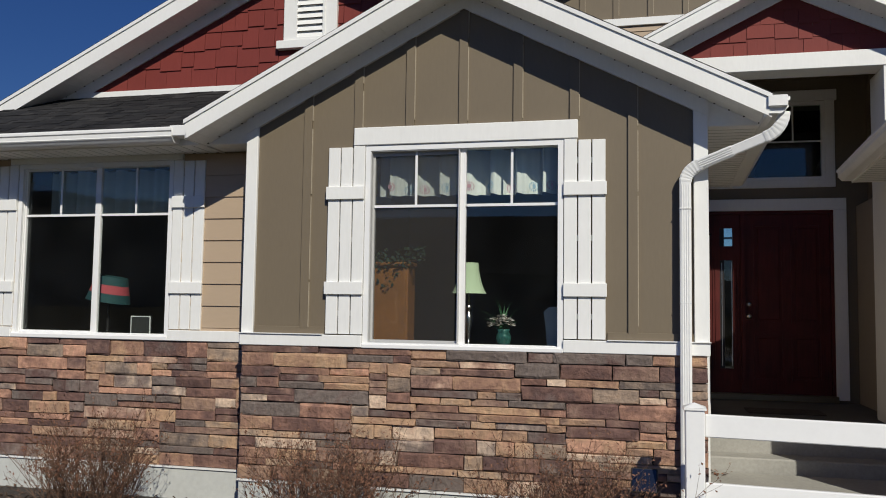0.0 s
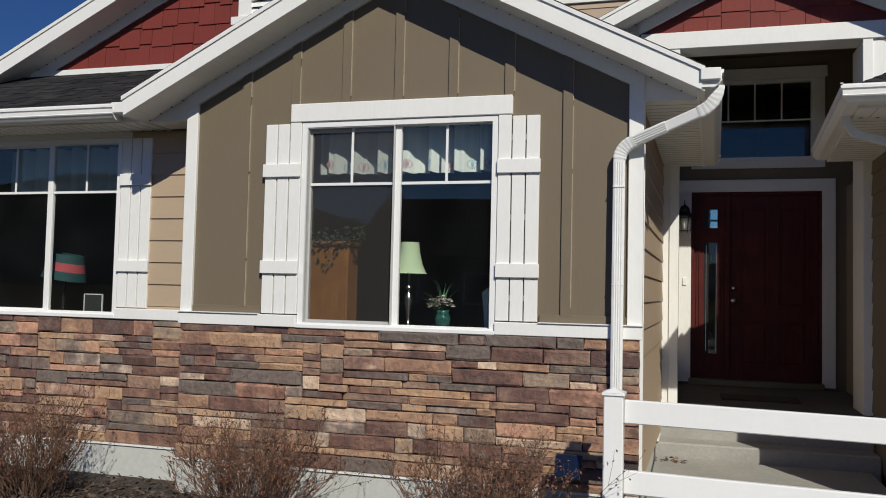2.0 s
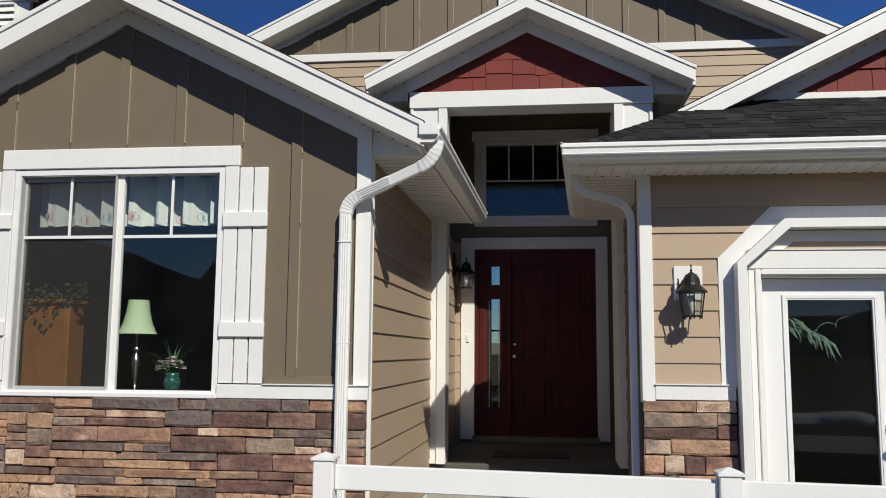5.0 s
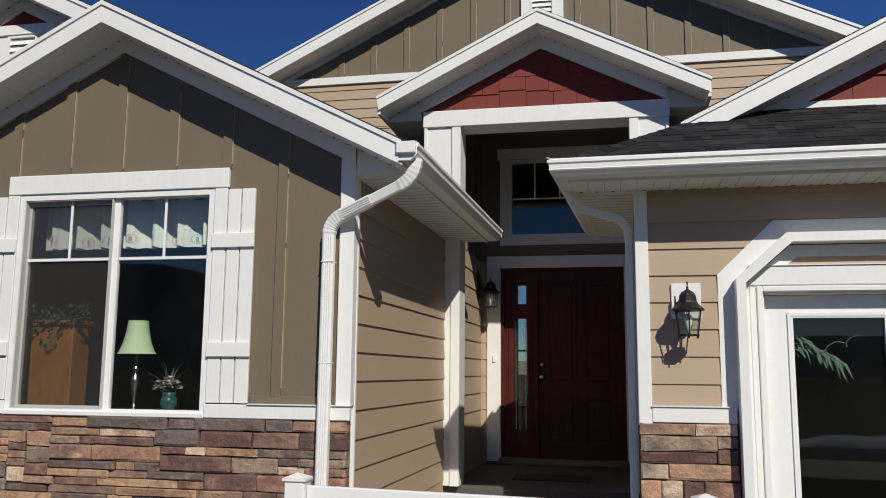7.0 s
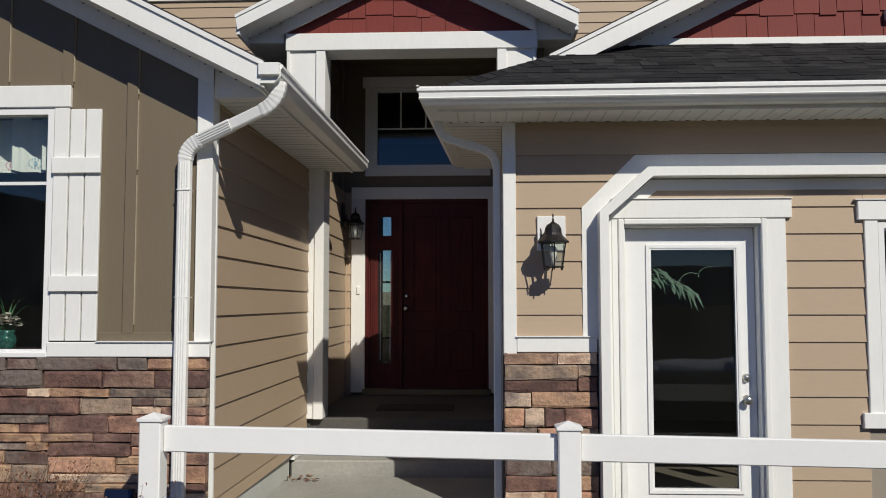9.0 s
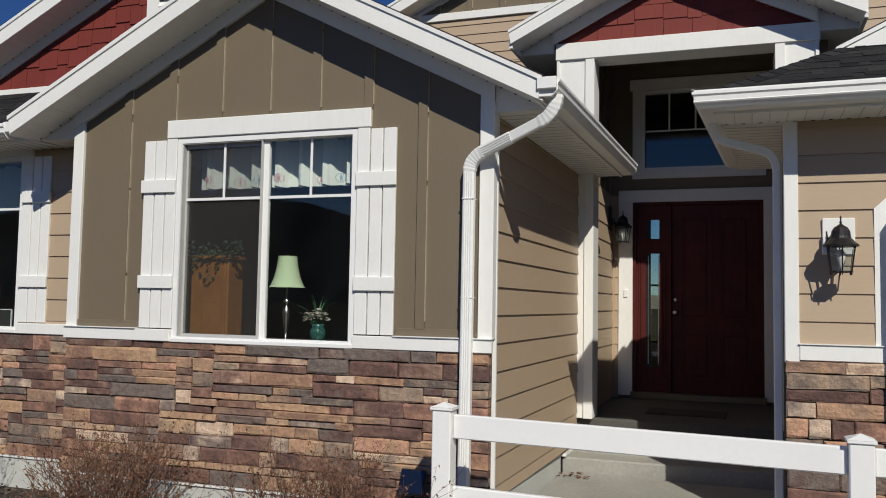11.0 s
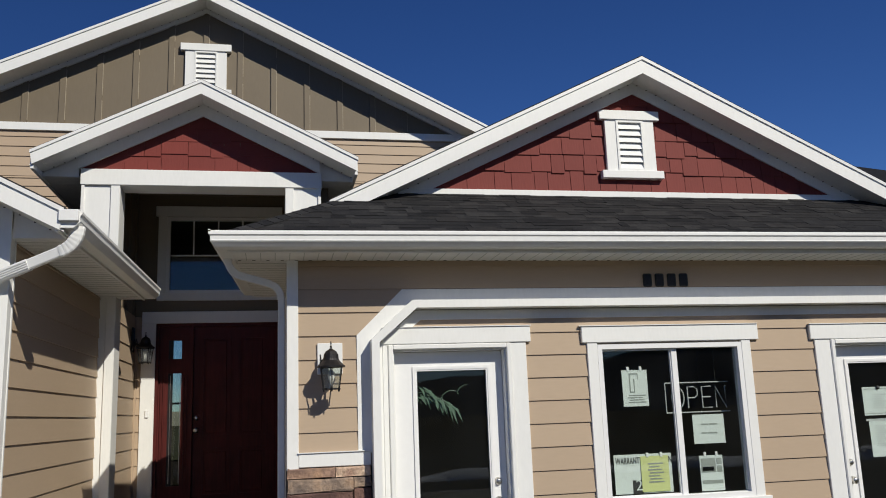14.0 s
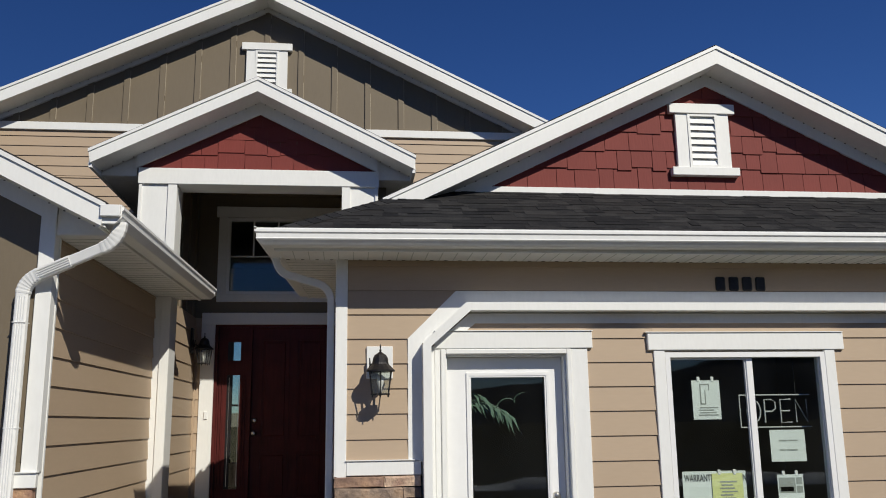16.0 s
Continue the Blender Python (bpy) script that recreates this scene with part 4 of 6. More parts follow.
def office_door(name, x0, x1, ox0, ox1, hand, label, pads=(0.165, 0.165), top=2.025):
    """A white full-light door in a brick-mould frame. hand: +1 knob at the right."""
    d = thing(name, label, "door", kind="structure")
    bm = bmesh.new()
    box(bm, x0 - 0.045, GY - 0.0, 0.02, x0, GY + 0.14, top + 0.045)
    box(bm, x1, GY - 0.0, 0.02, x1 + 0.045, GY + 0.14, top + 0.045)
    box(bm, x0, GY - 0.0, top, x1, GY + 0.14, top + 0.045)
    part("jamb", bm, M_WHITE, d)
    bm = bmesh.new()
    box(bm, x0 - 0.05, GY - 0.04, 0.02, x0 - 0.012, GY, top + 0.05, bevel=0.006)
    box(bm, x1 + 0.012, GY - 0.04, 0.02, x1 + 0.05, GY, top + 0.05, bevel=0.006)
    box(bm, x0 - 0.012, GY - 0.04, top + 0.012, x1 + 0.012, GY, top + 0.05, bevel=0.006)
    part("brick_mould", bm, M_WHITE, d)
    for a, b in ((ox0, x0 - 0.05), (x1 + 0.05, ox1)):
        bpart("side_casing", d, M_WHITE, a, GY - 0.026, 0.02, b, GY + 0.004, top + 0.05, bevel=0.004)
    bpart("head_casing", d, M_WHITE, ox0 - (0.04 if hand < 0 else 0.0), GY - 0.036, top + 0.053, ox1 + (0.04 if hand > 0 else 0.0), GY + 0.004, top + 0.18, bevel=0.005)
    bpart("drip_cap", d, M_ALU, ox0 - (0.045 if hand < 0 else 0.0), GY - 0.046, top + 0.181, ox1 + (0.045 if hand > 0 else 0.0), GY, top + 0.187)
    bm = bmesh.new()
    g0, g1, gz0, gz1 = x0 + pads[0], x1 - pads[1], 0.28, top - 0.145
    y0, y1 = GY + 0.085, GY + 0.13
    box(bm, x0 + 0.004, y0, 0.03, g0, y1, top - 0.004)
    box(bm, g1, y0, 0.03, x1 - 0.004, y1, top - 0.004)
    box(bm, g0, y0, 0.03, g1, y1, gz0)
    box(bm, g0, y0, gz1, g1, y1, top - 0.004)
    s = part("slab", bm, M_VINYL, d)
    bm = bmesh.new()
    ring(bm, g0 - 0.028, gz0 - 0.028, g1 + 0.028, gz1 + 0.028, 0.022, y0 - 0.012, y0 + 0.002)
    ring(bm, g0 - 0.008, gz0 - 0.008, g1 + 0.008, gz1 + 0.008, 0.014, y0 - 0.007, y0 + 0.006)
    part("glazing_bead", bm, M_VINYL, s)
    pane(s, g0, gz0, g1, gz1, y0 + 0.02, M_DGLASS)
    knob(d, (x1 - 0.075) if hand > 0 else (x0 + 0.075), 0.87, y0)
    return d


office_door("door_2", 4.283, 5.16, 4.19, 5.335, 1, "white office door with a full clear light, closed", pads=(0.18, 0.13))
office_door("door_3", 8.09, 9.06, 7.892, 9.19, -1, "white office door with paper notices on its light, closed", top=1.998)


# ---- shutters ----
def shutter(name, x_in, y, side):
    """Three upright boards and two cross rails; side: the way it lies from the window."""
    s = thing(name, "white painted board and batten window shutter", "shutter", group="window shutters")
    for i, (u, v) in enumerate(((0.002, 0.0915), (0.1010, 0.1885), (0.1980, 0.2890))):
        a, b = x_in + side * u, x_in + side * v
        bpart("board", s, M_WHITE, min(a, b), y - 0.028, 1.295, max(a, b), y - 0.006, 2.70 if i == 0 else 2.692, bevel=0.003)
    for z0, z1 in ((2.298, 2.394), (1.588, 1.682)):
        a, b = x_in + side * 0.0, x_in + side * 0.299
        bpart("rail", s, M_WHITE, min(a, b), y - 0.049, z0, max(a, b), y - 0.027, z1, bevel=0.003)
    a, b = x_in + side * 0.03, x_in + side * 0.28
    for z in (1.45, 2.0, 2.55):
        bpart("spacer", s, M_WHITE, min(a, b), y - 0.0065, z - 0.02, max(a, b), y + 0.002, z + 0.02)
    return s


shutter("shutter", -0.738, 0.0, -1)
shutter("shutter", 0.738, 0.0, 1)
shutter("shutter", -4.05, LY, -1)
shutter("shutter", -2.53, LY, 1)


# ---- gutters and downspouts ----
KPROF = [(0.0, 0.008), (0.078, 0.008), (0.090, 0.018), (0.103, 0.034), (0.112, 0.042), (0.117, 0.050), (0.112, 0.056), (0.114, 0.084), (0.124, 0.094), (0.124, 0.112), (0.112, 0.112), (0.112, 0.124), (0.100, 0.124), (0.100, 0.10), (0.0, 0.10)]


def gutter(name, p0, p1, base, z, axis, sign, label, wide=1.1, skewed=False):
    g = thing(name, label, "gutter")
    bm = bmesh.new()
    prism(bm, [(base + sign * u * wide, z + v) for u, v in KPROF], p0, p1, axis)
    if skewed:
        shear(bm)
    part("trough", bm, M_ALU, g)
    for e0, e1 in ((p0 - 0.004, p0 + 0.003), (p1 - 0.003, p1 + 0.004)):
        bm = bmesh.new()
        prism(bm, [(base + sign * u * wide * 1.02, z - 0.002 + v * 1.015) for u, v in KPROF if v < 0.115], e0, e1, axis)
        if skewed:
            shear(bm)
        part("end_cap", bm, M_ALU, g)
    return g


gg = thing("gutter", "white aluminium gutter mitred round the garage eave", "gutter")
bm = bmesh.new()
rings = [[bm.verts.new(p) for p in ((14.4, 0.35 - u * 1.2, 2.783 + v), (3.058 - u * 1.1, 0.35 - u * 1.2, 2.745 + v), (3.185 - u * 1.1, 2.66, 2.745 + v))] for u, v in KPROF]
for i in range(len(KPROF)):
    a, b = rings[i], rings[(i + 1) % len(KPROF)]
    for k in (0, 1):
        bm.faces.new((a[k], a[k + 1], b[k + 1], b[k]))
bm.faces.new([q[0] for q in rings])
bm.faces.new([q[2] for q in rings])
part("trough", bm, M_ALU, gg)
bpart("corner_seam", gg, M_ALU, 2.918, 0.196, 2.868, 2.935, 0.213, 2.873)
gutter("gutter", -5.75, -2.28, -0.045, 2.752, "x", -1, "white aluminium gutter along the side wing eave")
gs = gutter("gutter", -0.30, 2.93, 2.09, 2.758, "y", 1, "white aluminium gutter over the porch walk", wide=1.12, skewed=True)
bpart("end_box", gs, M_ALU, 2.06, -0.335, 2.803, 2.178, -0.29, 2.876, bevel=0.004)
bm = bmesh.new()
box(bm, -2.30, -0.17, 2.80, -2.10, -0.05, 2.885, bevel=0.006)
single("gutter_end", bm, M_ALU, "white sealed gutter end box at the valley", "gutter end")


def sweep_rect(bm, pts, w, d, rib=0.0):
    """A rectangular pipe along the points: w across, d towards the wall; rib swells every other ring."""
    rings = []
    k = len(pts)
    for j, p in enumerate(pts):
        p = Vector(p)
        t = (Vector(pts[min(j + 1, k - 1)]) - Vector(pts[max(j - 1, 0)])).normalized()
        v = Vector((0, 1, 0))
        u = t.cross(v).normalized()
        v = u.cross(t).normalized()
        g = 1 + (rib if j % 2 else 0)
        c = 0.22
        loop = [(-1, -1 + c), (-1 + c, -1), (1 - c, -1), (1, -1 + c), (1, 1 - c), (1 - c, 1), (-1 + c, 1), (-1, 1 - c)]
        rings.append([bm.verts.new(p + u * (a * g * w / 2) + v * (b * g * d / 2)) for a, b in loop])
    for a, b in zip(rings, rings[1:]):
        for i in range(8):
            bm.faces.new((a[i], a[(i + 1) % 8], b[(i + 1) % 8], b[i]))
    bm.faces.new(rings[0][::-1])
    bm.faces.new(rings[-1])


def bend(p0, pc, p1, n=12):
    p0, pc, p1 = Vector(p0), Vector(pc), Vector(p1)
    return [tuple((1 - s) ** 2 * p0 + 2 * s * (1 - s) * pc + s * s * p1) for s in [i / n for i in range(n + 1)]]


ds = thing("downspout", "white ribbed aluminium downspout with elbows, down the gable corner", "downspout")
bm = bmesh.new()
sweep_rect(bm, bend((2.165, -0.237, 2.785), (2.16, -0.237, 2.665), (2.055, -0.204, 2.630), 14), 0.074, 0.052, 0.05)
part("upper_elbow", bm, M_ALU, ds)
bm = bmesh.new()
sweep_rect(bm, [(2.07, -0.208, 2.636), (1.84, -0.141, 2.551)], 0.066, 0.047)
part("offset_pipe", bm, M_ALU, ds)
bm = bmesh.new()
sweep_rect(bm, [(1.86, -0.147, 2.558), (1.65, -0.087, 2.481)], 0.074, 0.052)
part("offset_sleeve", bm, M_ALU, ds)
for o in (-0.025, -0.008, 0.009, 0.026):
    bm = bmesh.new()
    tube(bm, [(1.855 - o * 0.3, -0.175, 2.556 + o * 0.8), (1.65 - o * 0.3, -0.116, 2.481 + o * 0.8)], 0.0040, 5)
    part("rib", bm, M_ALU, ds)
bm = bmesh.new()
sweep_rect(bm, bend((1.665, -0.091, 2.486), (1.567, -0.062, 2.452), (1.560, -0.062, 2.37), 14), 0.080, 0.055, 0.05)
part("lower_elbow", bm, M_ALU, ds)
bm = bmesh.new()
sweep_rect(bm, [(1.559, -0.062, 2.38), (1.556, -0.075, 0.26)], 0.075, 0.052)
part("pipe", bm, M_ALU, ds)
for o in (-0.025, -0.008, 0.009, 0.026):
    bm = bmesh.new()
    tube(bm, [(1.559 + o * 0.85, -0.0885, 2.35), (1.556 + o * 0.85, -0.1015, 0.27)], 0.0040, 5)
    part("rib", bm, M_ALU, ds)
for z in (2.185, 1.55):
    bpart("strap", ds, M_ALU, 1.519, -0.0965, z, 1.597, -0.02, z + 0.005)
bm = bmesh.new()
sweep_rect(bm, [(1.556, -0.075, 0.27 - 0.012 * i) for i in range(24)], 0.115, 0.085, 0.10)
part("drain_boot", bm, M_BLACK, ds, "black corrugated plastic drain pipe")

ds2 = thing("downspout", "white aluminium downspout beside the porch, in shade", "downspout")
bm = bmesh.new()
sweep_rect(bm, bend((3.022, 0.70, 2.80), (3.030, 0.70, 2.645), (3.13, 0.735, 2.625)) + bend((3.33, 0.815, 2.58), (3.428, 0.85, 2.555), (3.432, 0.85, 2.44)), 0.056, 0.042, 0.03)
part("elbow", bm, M_ALU, ds2)
bm = bmesh.new()
sweep_rect(bm, [(3.432, 0.85, 2.45), (3.432, 0.85, 0.10)], 0.054, 0.042)
part("pipe", bm, M_ALU, ds2)
ds3 = thing("downspout", "white aluminium downspout at the outer wing corner", "downspout")
bm = bmesh.new()
sweep_rect(bm, bend((-5.55, -0.10, 2.76), (-5.55, -0.08, 2.58), (-5.3, 0.1, 2.54)) + bend((-5.2, 0.2, 2.52), (-5.10, 0.24, 2.48), (-5.10, 0.24, 2.35)) + [(-5.10, 0.24, 0.1)], 0.08, 0.06, 0.02)
part("pipe", bm, M_ALU, ds3)


# ---- gable vents ----
def gable_vent(cx, y, zt, label, w=0.62, h=0.63, sill=True):
    v = thing("gable_vent", label, "gable vent", group="gable vents")
    bpart("head", v, M_WHITE, cx - w / 2, y - 0.06, zt - 0.092, cx + w / 2, y, zt, bevel=0.004)
    x0, x1 = cx - w / 2 + 0.055, cx + w / 2 - 0.055
    zb = zt - h + 0.075
    for a, b in ((x0, x0 + 0.115), (x1 - 0.115, x1)):
        bpart("side_trim", v, M_WHITE, a, y - 0.042, zb, b, y, zt - 0.092, bevel=0.003)
    bpart("sill", v, M_WHITE, cx - w / 2 - 0.005, y - 0.065, zt - h, cx + w / 2 + 0.005, y, zb, bevel=0.004)
    bpart("backing", v, M_MORTAR, x0 + 0.115, y - 0.01, zb, x1 - 0.115, y, zt - 0.092)
    bm = bmesh.new()
    ring(bm, x0 + 0.11, zb, x1 - 0.11, zt - 0.092, 0.022, y - 0.05, y - 0.005)
    part("louver_frame", bm, M_WHITE, v)
    n = 7
    hh = (zt - 0.115 - zb - 0.022) / n
    for i in range(n):
        z = zb + 0.022 + i * hh
        bm = bmesh.new()
        prism(bm, [(y - 0.046, z), (y - 0.040, z), (y - 0.012, z + hh * 1.05), (y - 0.018, z + hh * 1.05)], x0 + 0.132, x1 - 0.132, "x")
        part("louver", bm, M_WHITE, v)
    return v


gable_vent(6.688, 1.42, 4.316, "white louvered vent on red shakes, in a wide trim", w=0.605, h=0.668)
gable_vent(2.556, MY, 6.082, "white louvered vent high on the main gable", w=0.60, h=0.66)
gable_vent(-1.63, 1.0, 4.44, "white louvered vent on the side wing's red shakes")

# house number: plain bars
hn = thing("house_number", "four dark metal numerals in a row above the arch", "house number")
for i in range(4):
    x = 6.375 + i * 0.108
    bpart("bar", hn, M_BLACK, x, GY - 0.03, 2.514, x + 0.078, GY - 0.014, 2.625, bevel=0.01)


# ---- wall lanterns ----
M_LGLASS = glass_mat("lantern_glass", 0.86, 0.05, haze=0.10)
M_BULB = mat("frosted_bulb", (0.78, 0.77, 0.72), 0.3, var=0.02)
def lantern(m, label, block=True):
    """Built about the wall point at the height of the finial's tip; looks along -y."""
    L = thing("wall_lantern", label, "wall lantern", group="wall lanterns")
    bpart("mounting_block", L, M_WHITE if block else M_BLACK, -0.095 if block else -0.055, -0.022, -0.235, 0.095 if block else 0.055, 0.0, -0.002 if block else 0.05, bevel=0.004, label="white mounting block" if block else "black back plate")
    bm = bmesh.new()
    lathe(bm, [(0.052, 0), (0.052, 0.01), (0.035, 0.018), (0.012, 0.022)], 0, 0, 18)
    k = part("canopy", bm, M_BLACK, L, smooth=True)
    k.matrix_local = pose(0, -0.02, -0.13, 90, 0, 0)
    bm = bmesh.new()
    tube(bm, [(0, -0.03, -0.13), (0, -0.07, -0.15), (0, -0.10, -0.12), (0, -0.125, -0.07), (0, -0.15, -0.055)], 0.009, 8)
    tube(bm, [(-0.03, -0.03, -0.10), (-0.075, -0.05, -0.15), (-0.06, -0.08, -0.2), (-0.075, -0.06, -0.09)], 0.005, 6)
    part("arm", bm, M_BLACK, L, smooth=True)
    cx, cy = 0.0, -0.15
    bm = bmesh.new()
    lathe(bm, [(0.003, 0.0), (0.006, -0.014), (0.003, -0.028), (0.009, -0.042), (0.005, -0.050), (0.018, -0.060), (0.040, -0.074), (0.053, -0.096), (0.057, -0.128), (0.062, -0.142), (0.066, -0.146), (0.086, -0.166), (0.104, -0.182), (0.104, -0.192), (0.090, -0.194)], cx, cy, 14)
    part("roof", bm, M_BLACK, L)
    bm = bmesh.new()
    for i in range(6):
        a = 2 * math.pi * (i + 0.5) / 6
        p, q = (cx + 0.088 * math.cos(a), cy + 0.088 * math.sin(a), -0.192), (cx + 0.064 * math.cos(a), cy + 0.064 * math.sin(a), -0.355)
        tube(bm, [p, q], 0.0045, 6)
        tube(bm, [q, (q[0], q[1], -0.37)], 0.006, 6, 0.003)
    lathe(bm, [(0.068, -0.354), (0.068, -0.344), (0.058, -0.344), (0.058, -0.354)], cx, cy, 6)
    part("cage", bm, M_BLACK, L)
    bm = bmesh.new()
    for i in range(6):
        a, b = 2 * math.pi * (i + 0.5) / 6, 2 * math.pi * (i + 1.5) / 6
        v = [bm.verts.new((cx + r * math.cos(t), cy + r * math.sin(t), z)) for r, t, z in ((0.085, a, -0.194), (0.085, b, -0.194), (0.061, b, -0.348), (0.061, a, -0.348))]
        bm.faces.new(v)
    part("glass", bm, M_LGLASS, L, "clear glass panes").visible_shadow = False
    bm = bmesh.new()
    lathe(bm, [(0.012, -0.34), (0.013, -0.30), (0.024, -0.27), (0.026, -0.245), (0.018, -0.22), (0.004, -0.21)], cx, cy, 12)
    part("bulb", bm, M_BULB, L, smooth=True)
    L.matrix_basis = m
    return L


lantern(pose(3.79, GY - 0.008, 2.10), "weathered black wall lantern on a white block, unlit")
lantern(pose(9.63, GY - 0.008, 2.10), "weathered black wall lantern on a white block, unlit")
lantern(pose(1.776, 4.44, 2.595, 0, 0, 90), "black porch wall lantern beside the entry, unlit", block=False)


# ---- fence ----
fence = thing("fence", "white vinyl two-rail ranch fence before the porch walk", "fence")
FP = [(1.586, -0.545, 0.904), (3.756, -0.60, 0.877), (5.93, -0.655, 0.85)]
for x, y, zt in FP:
    b = bpart("post", fence, M_VINYL, x - 0.057, y - 0.057, -0.16, x + 0.057, y + 0.057, zt, bevel=0.006)
    bm = bmesh.new()
    r = 0.067
    box(bm, x - r, y - r, zt - 0.004, x + r, y + r, zt + 0.012, bevel=0.003)
    prv = [bm.verts.new((x + a * r, y + c * r, zt + 0.0125)) for a, c in ((-1, -1), (1, -1), (1, 1), (-1, 1))]
    tip = bm.verts.new((x, y, zt + 0.04))
    for i in range(4):
        bm.faces.new((prv[i], prv[(i + 1) % 4], tip))
    part("post_cap", bm, M_VINYL, b)
for (xa, ya, za), (xb, yb, zb) in zip(FP, FP[1:]):
    for o0, o1 in ((-0.164, -0.027), (-0.570, -0.434)):
        bm = bmesh.new()
        vs = [bm.verts.new(p) for p in ((xa + 0.06, ya - 0.019, za + o0), (xb - 0.06, yb - 0.019, zb + o0), (xb - 0.06, yb + 0.019, zb + o0), (xa + 0.06, ya + 0.019, za + o0),
                                        (xa + 0.06, ya - 0.019, za + o1), (xb - 0.06, yb - 0.019, zb + o1), (xb - 0.06, yb + 0.019, zb + o1), (xa + 0.06, ya + 0.019, za + o1))]
        for f in ((0, 3, 2, 1), (4, 5, 6, 7), (0, 1, 5, 4), (1, 2, 6, 5), (2, 3, 7, 6), (3, 0, 4, 7)):
            bm.faces.new([vs[i] for i in f])
        bmesh.ops.bevel(bm, geom=list(bm.edges), offset=0.006, segments=1, affect="EDGES", profile=0.5)
        part("rail", bm, M_VINYL, fence)


# ---- shrubs and small things before the house ----
bm = bmesh.new()
r = random.Random(77)
for i in range(4200):
    m = pose(r.uniform(-6.0, 1.45), r.uniform(-1.12, -0.02) + (0.3 if r.random() < 0.2 else 0), -0.061 + r.uniform(0, 0.02), r.uniform(-35, 35), r.uniform(-35, 35), r.uniform(0, 360))
    a, b, c = r.uniform(0.010, 0.035), r.uniform(0.006, 0.014), r.uniform(0.002, 0.006)
    if m.translation.y > -0.01 and m.translation.x > -1.72:
        continue
    q = [bm.verts.new(m @ Vector(p)) for p in ((-a, -b, 0), (a, -b * 0.7, 0), (a * 0.9, b, 0), (-a * 0.8, b * 0.8, 0), (0, 0, c * 2))]
    for k in range(4):
        bm.faces.new((q[k], q[(k + 1) % 4], q[4]))
single("bark_chips", bm, ramp_mat("bark_chip", [(0.03, 0.02, 0.015), (0.07, 0.05, 0.037), (0.12, 0.09, 0.07), (0.05, 0.04, 0.035)], 0.9, 0.5, 60.0), "dark bark chips loose over the planting bed", "mulch", kind="stuff")
M_TWIG = mat("dry_brown_twig", (0.135, 0.078, 0.050), 0.9, var=0.35, scale=30, fine=120)
M_LEAF = mat("withered_russet_leaf", (0.19, 0.088, 0.052), 0.85, var=0.45, scale=25, fine=90)


def shrub(x, y, rad, top, seed, label):
    r = random.Random(seed)
    s = thing("shrub", label, "shrub", group="dormant shrubs", at=(x, y, -0.065))
    bm, lf = bmesh.new(), bmesh.new()

    def grow(p, d, ln, th, depth):
        pts = [p]
        q, dd = Vector(p), Vector(d)
        for _ in range(3):
            dd = (dd + Vector((r.uniform(-0.28, 0.28), r.uniform(-0.28, 0.28), r.uniform(-0.1, 0.22)))).normalized()
            q = q + dd * ln / 3
            pts.append(tuple(q))
        tube(bm, pts, th, 3, th * 0.5)
        if depth > 0:
            for k in range(r.choice((3, 4))):
                a = Vector(pts[r.choice((1, 2, 3))])
                nd = (dd + Vector((r.uniform(-0.9, 0.9), r.uniform(-0.9, 0.9), r.uniform(-0.2, 0.6)))).normalized()
                grow(tuple(a), nd, ln * r.uniform(0.45, 0.7), th * 0.6, depth - 1)
        if depth < 2:
            for k in range(1 if depth else 3):
                a = Vector(pts[r.choice((1, 2, 3))]) + Vector((r.uniform(-0.012, 0.012), r.uniform(-0.012, 0.012), r.uniform(-0.012, 0.012)))
                u = Vector((r.uniform(-1, 1), r.uniform(-1, 1), r.uniform(-1, 1))).normalized()
                v = u.orthogonal().normalized()
                n = u.cross(v)
                sz = r.uniform(0.006, 0.013)
                va = [lf.verts.new(a + u * o * sz + v * w * sz + n * c * sz) for o, w, c in ((-1, 0, 0), (0, -0.5, 0.3), (1, 0, 0), (0, 0.5, 0.3))]
                lf.faces.new(va)
    for i in range(98):
        a = r.uniform(0, 2 * math.pi)
        lean = r.uniform(0.0, 1.0) ** 0.6 * 0.75 * rad / max(0.3, top)
        d = Vector((math.cos(a) * lean, math.sin(a) * lean * 0.8, 1)).normalized()
        grow((math.cos(a) * r.uniform(0, 0.34) * rad, math.sin(a) * r.uniform(0, 0.22) * rad, -0.02), d, top * r.uniform(0.42, 0.70) / max(0.8, d.z), 0.0040, 2)
    part("twig_crown", bm, M_TWIG, s, "thin brown twigs")
    part("foliage", lf, M_LEAF, s, "withered russet leaves")
    return s


shrub(-2.58, -0.55, 0.80, 0.68, 3, "dormant twiggy brown shrub before the side wing")
shrub(-0.78, -0.62, 0.80, 0.66, 8, "dormant russet shrub below the front window")
shrub(0.84, -0.66, 0.72, 0.64, 21, "low dormant russet shrub near the downspout")

M_SOLAR = mat("blue_black_solar_cell", (0.006, 0.010, 0.024), 0.15, var=0.2, spec=0.8)
so = thing("solar_panel", "small dark blue solar panel on a black ground stake", "solar panel")
pn = bpart("panel", so, M_BLACK, -0.085, -0.012, -0.075, 0.085, 0.012, 0.085, bevel=0.006)
pn.matrix_local = pose(1.285, -0.27, 0.40, -25, 0, 0)
bpart("cell", pn, M_SOLAR, -0.076, -0.0165, -0.066, 0.076, -0.0125, 0.076)
bm = bmesh.new()
tube(bm, [(1.285, -0.26, -0.12), (1.285, -0.255, 0.38)], 0.010, 8)
part("stake", bm, M_BLACK, so)

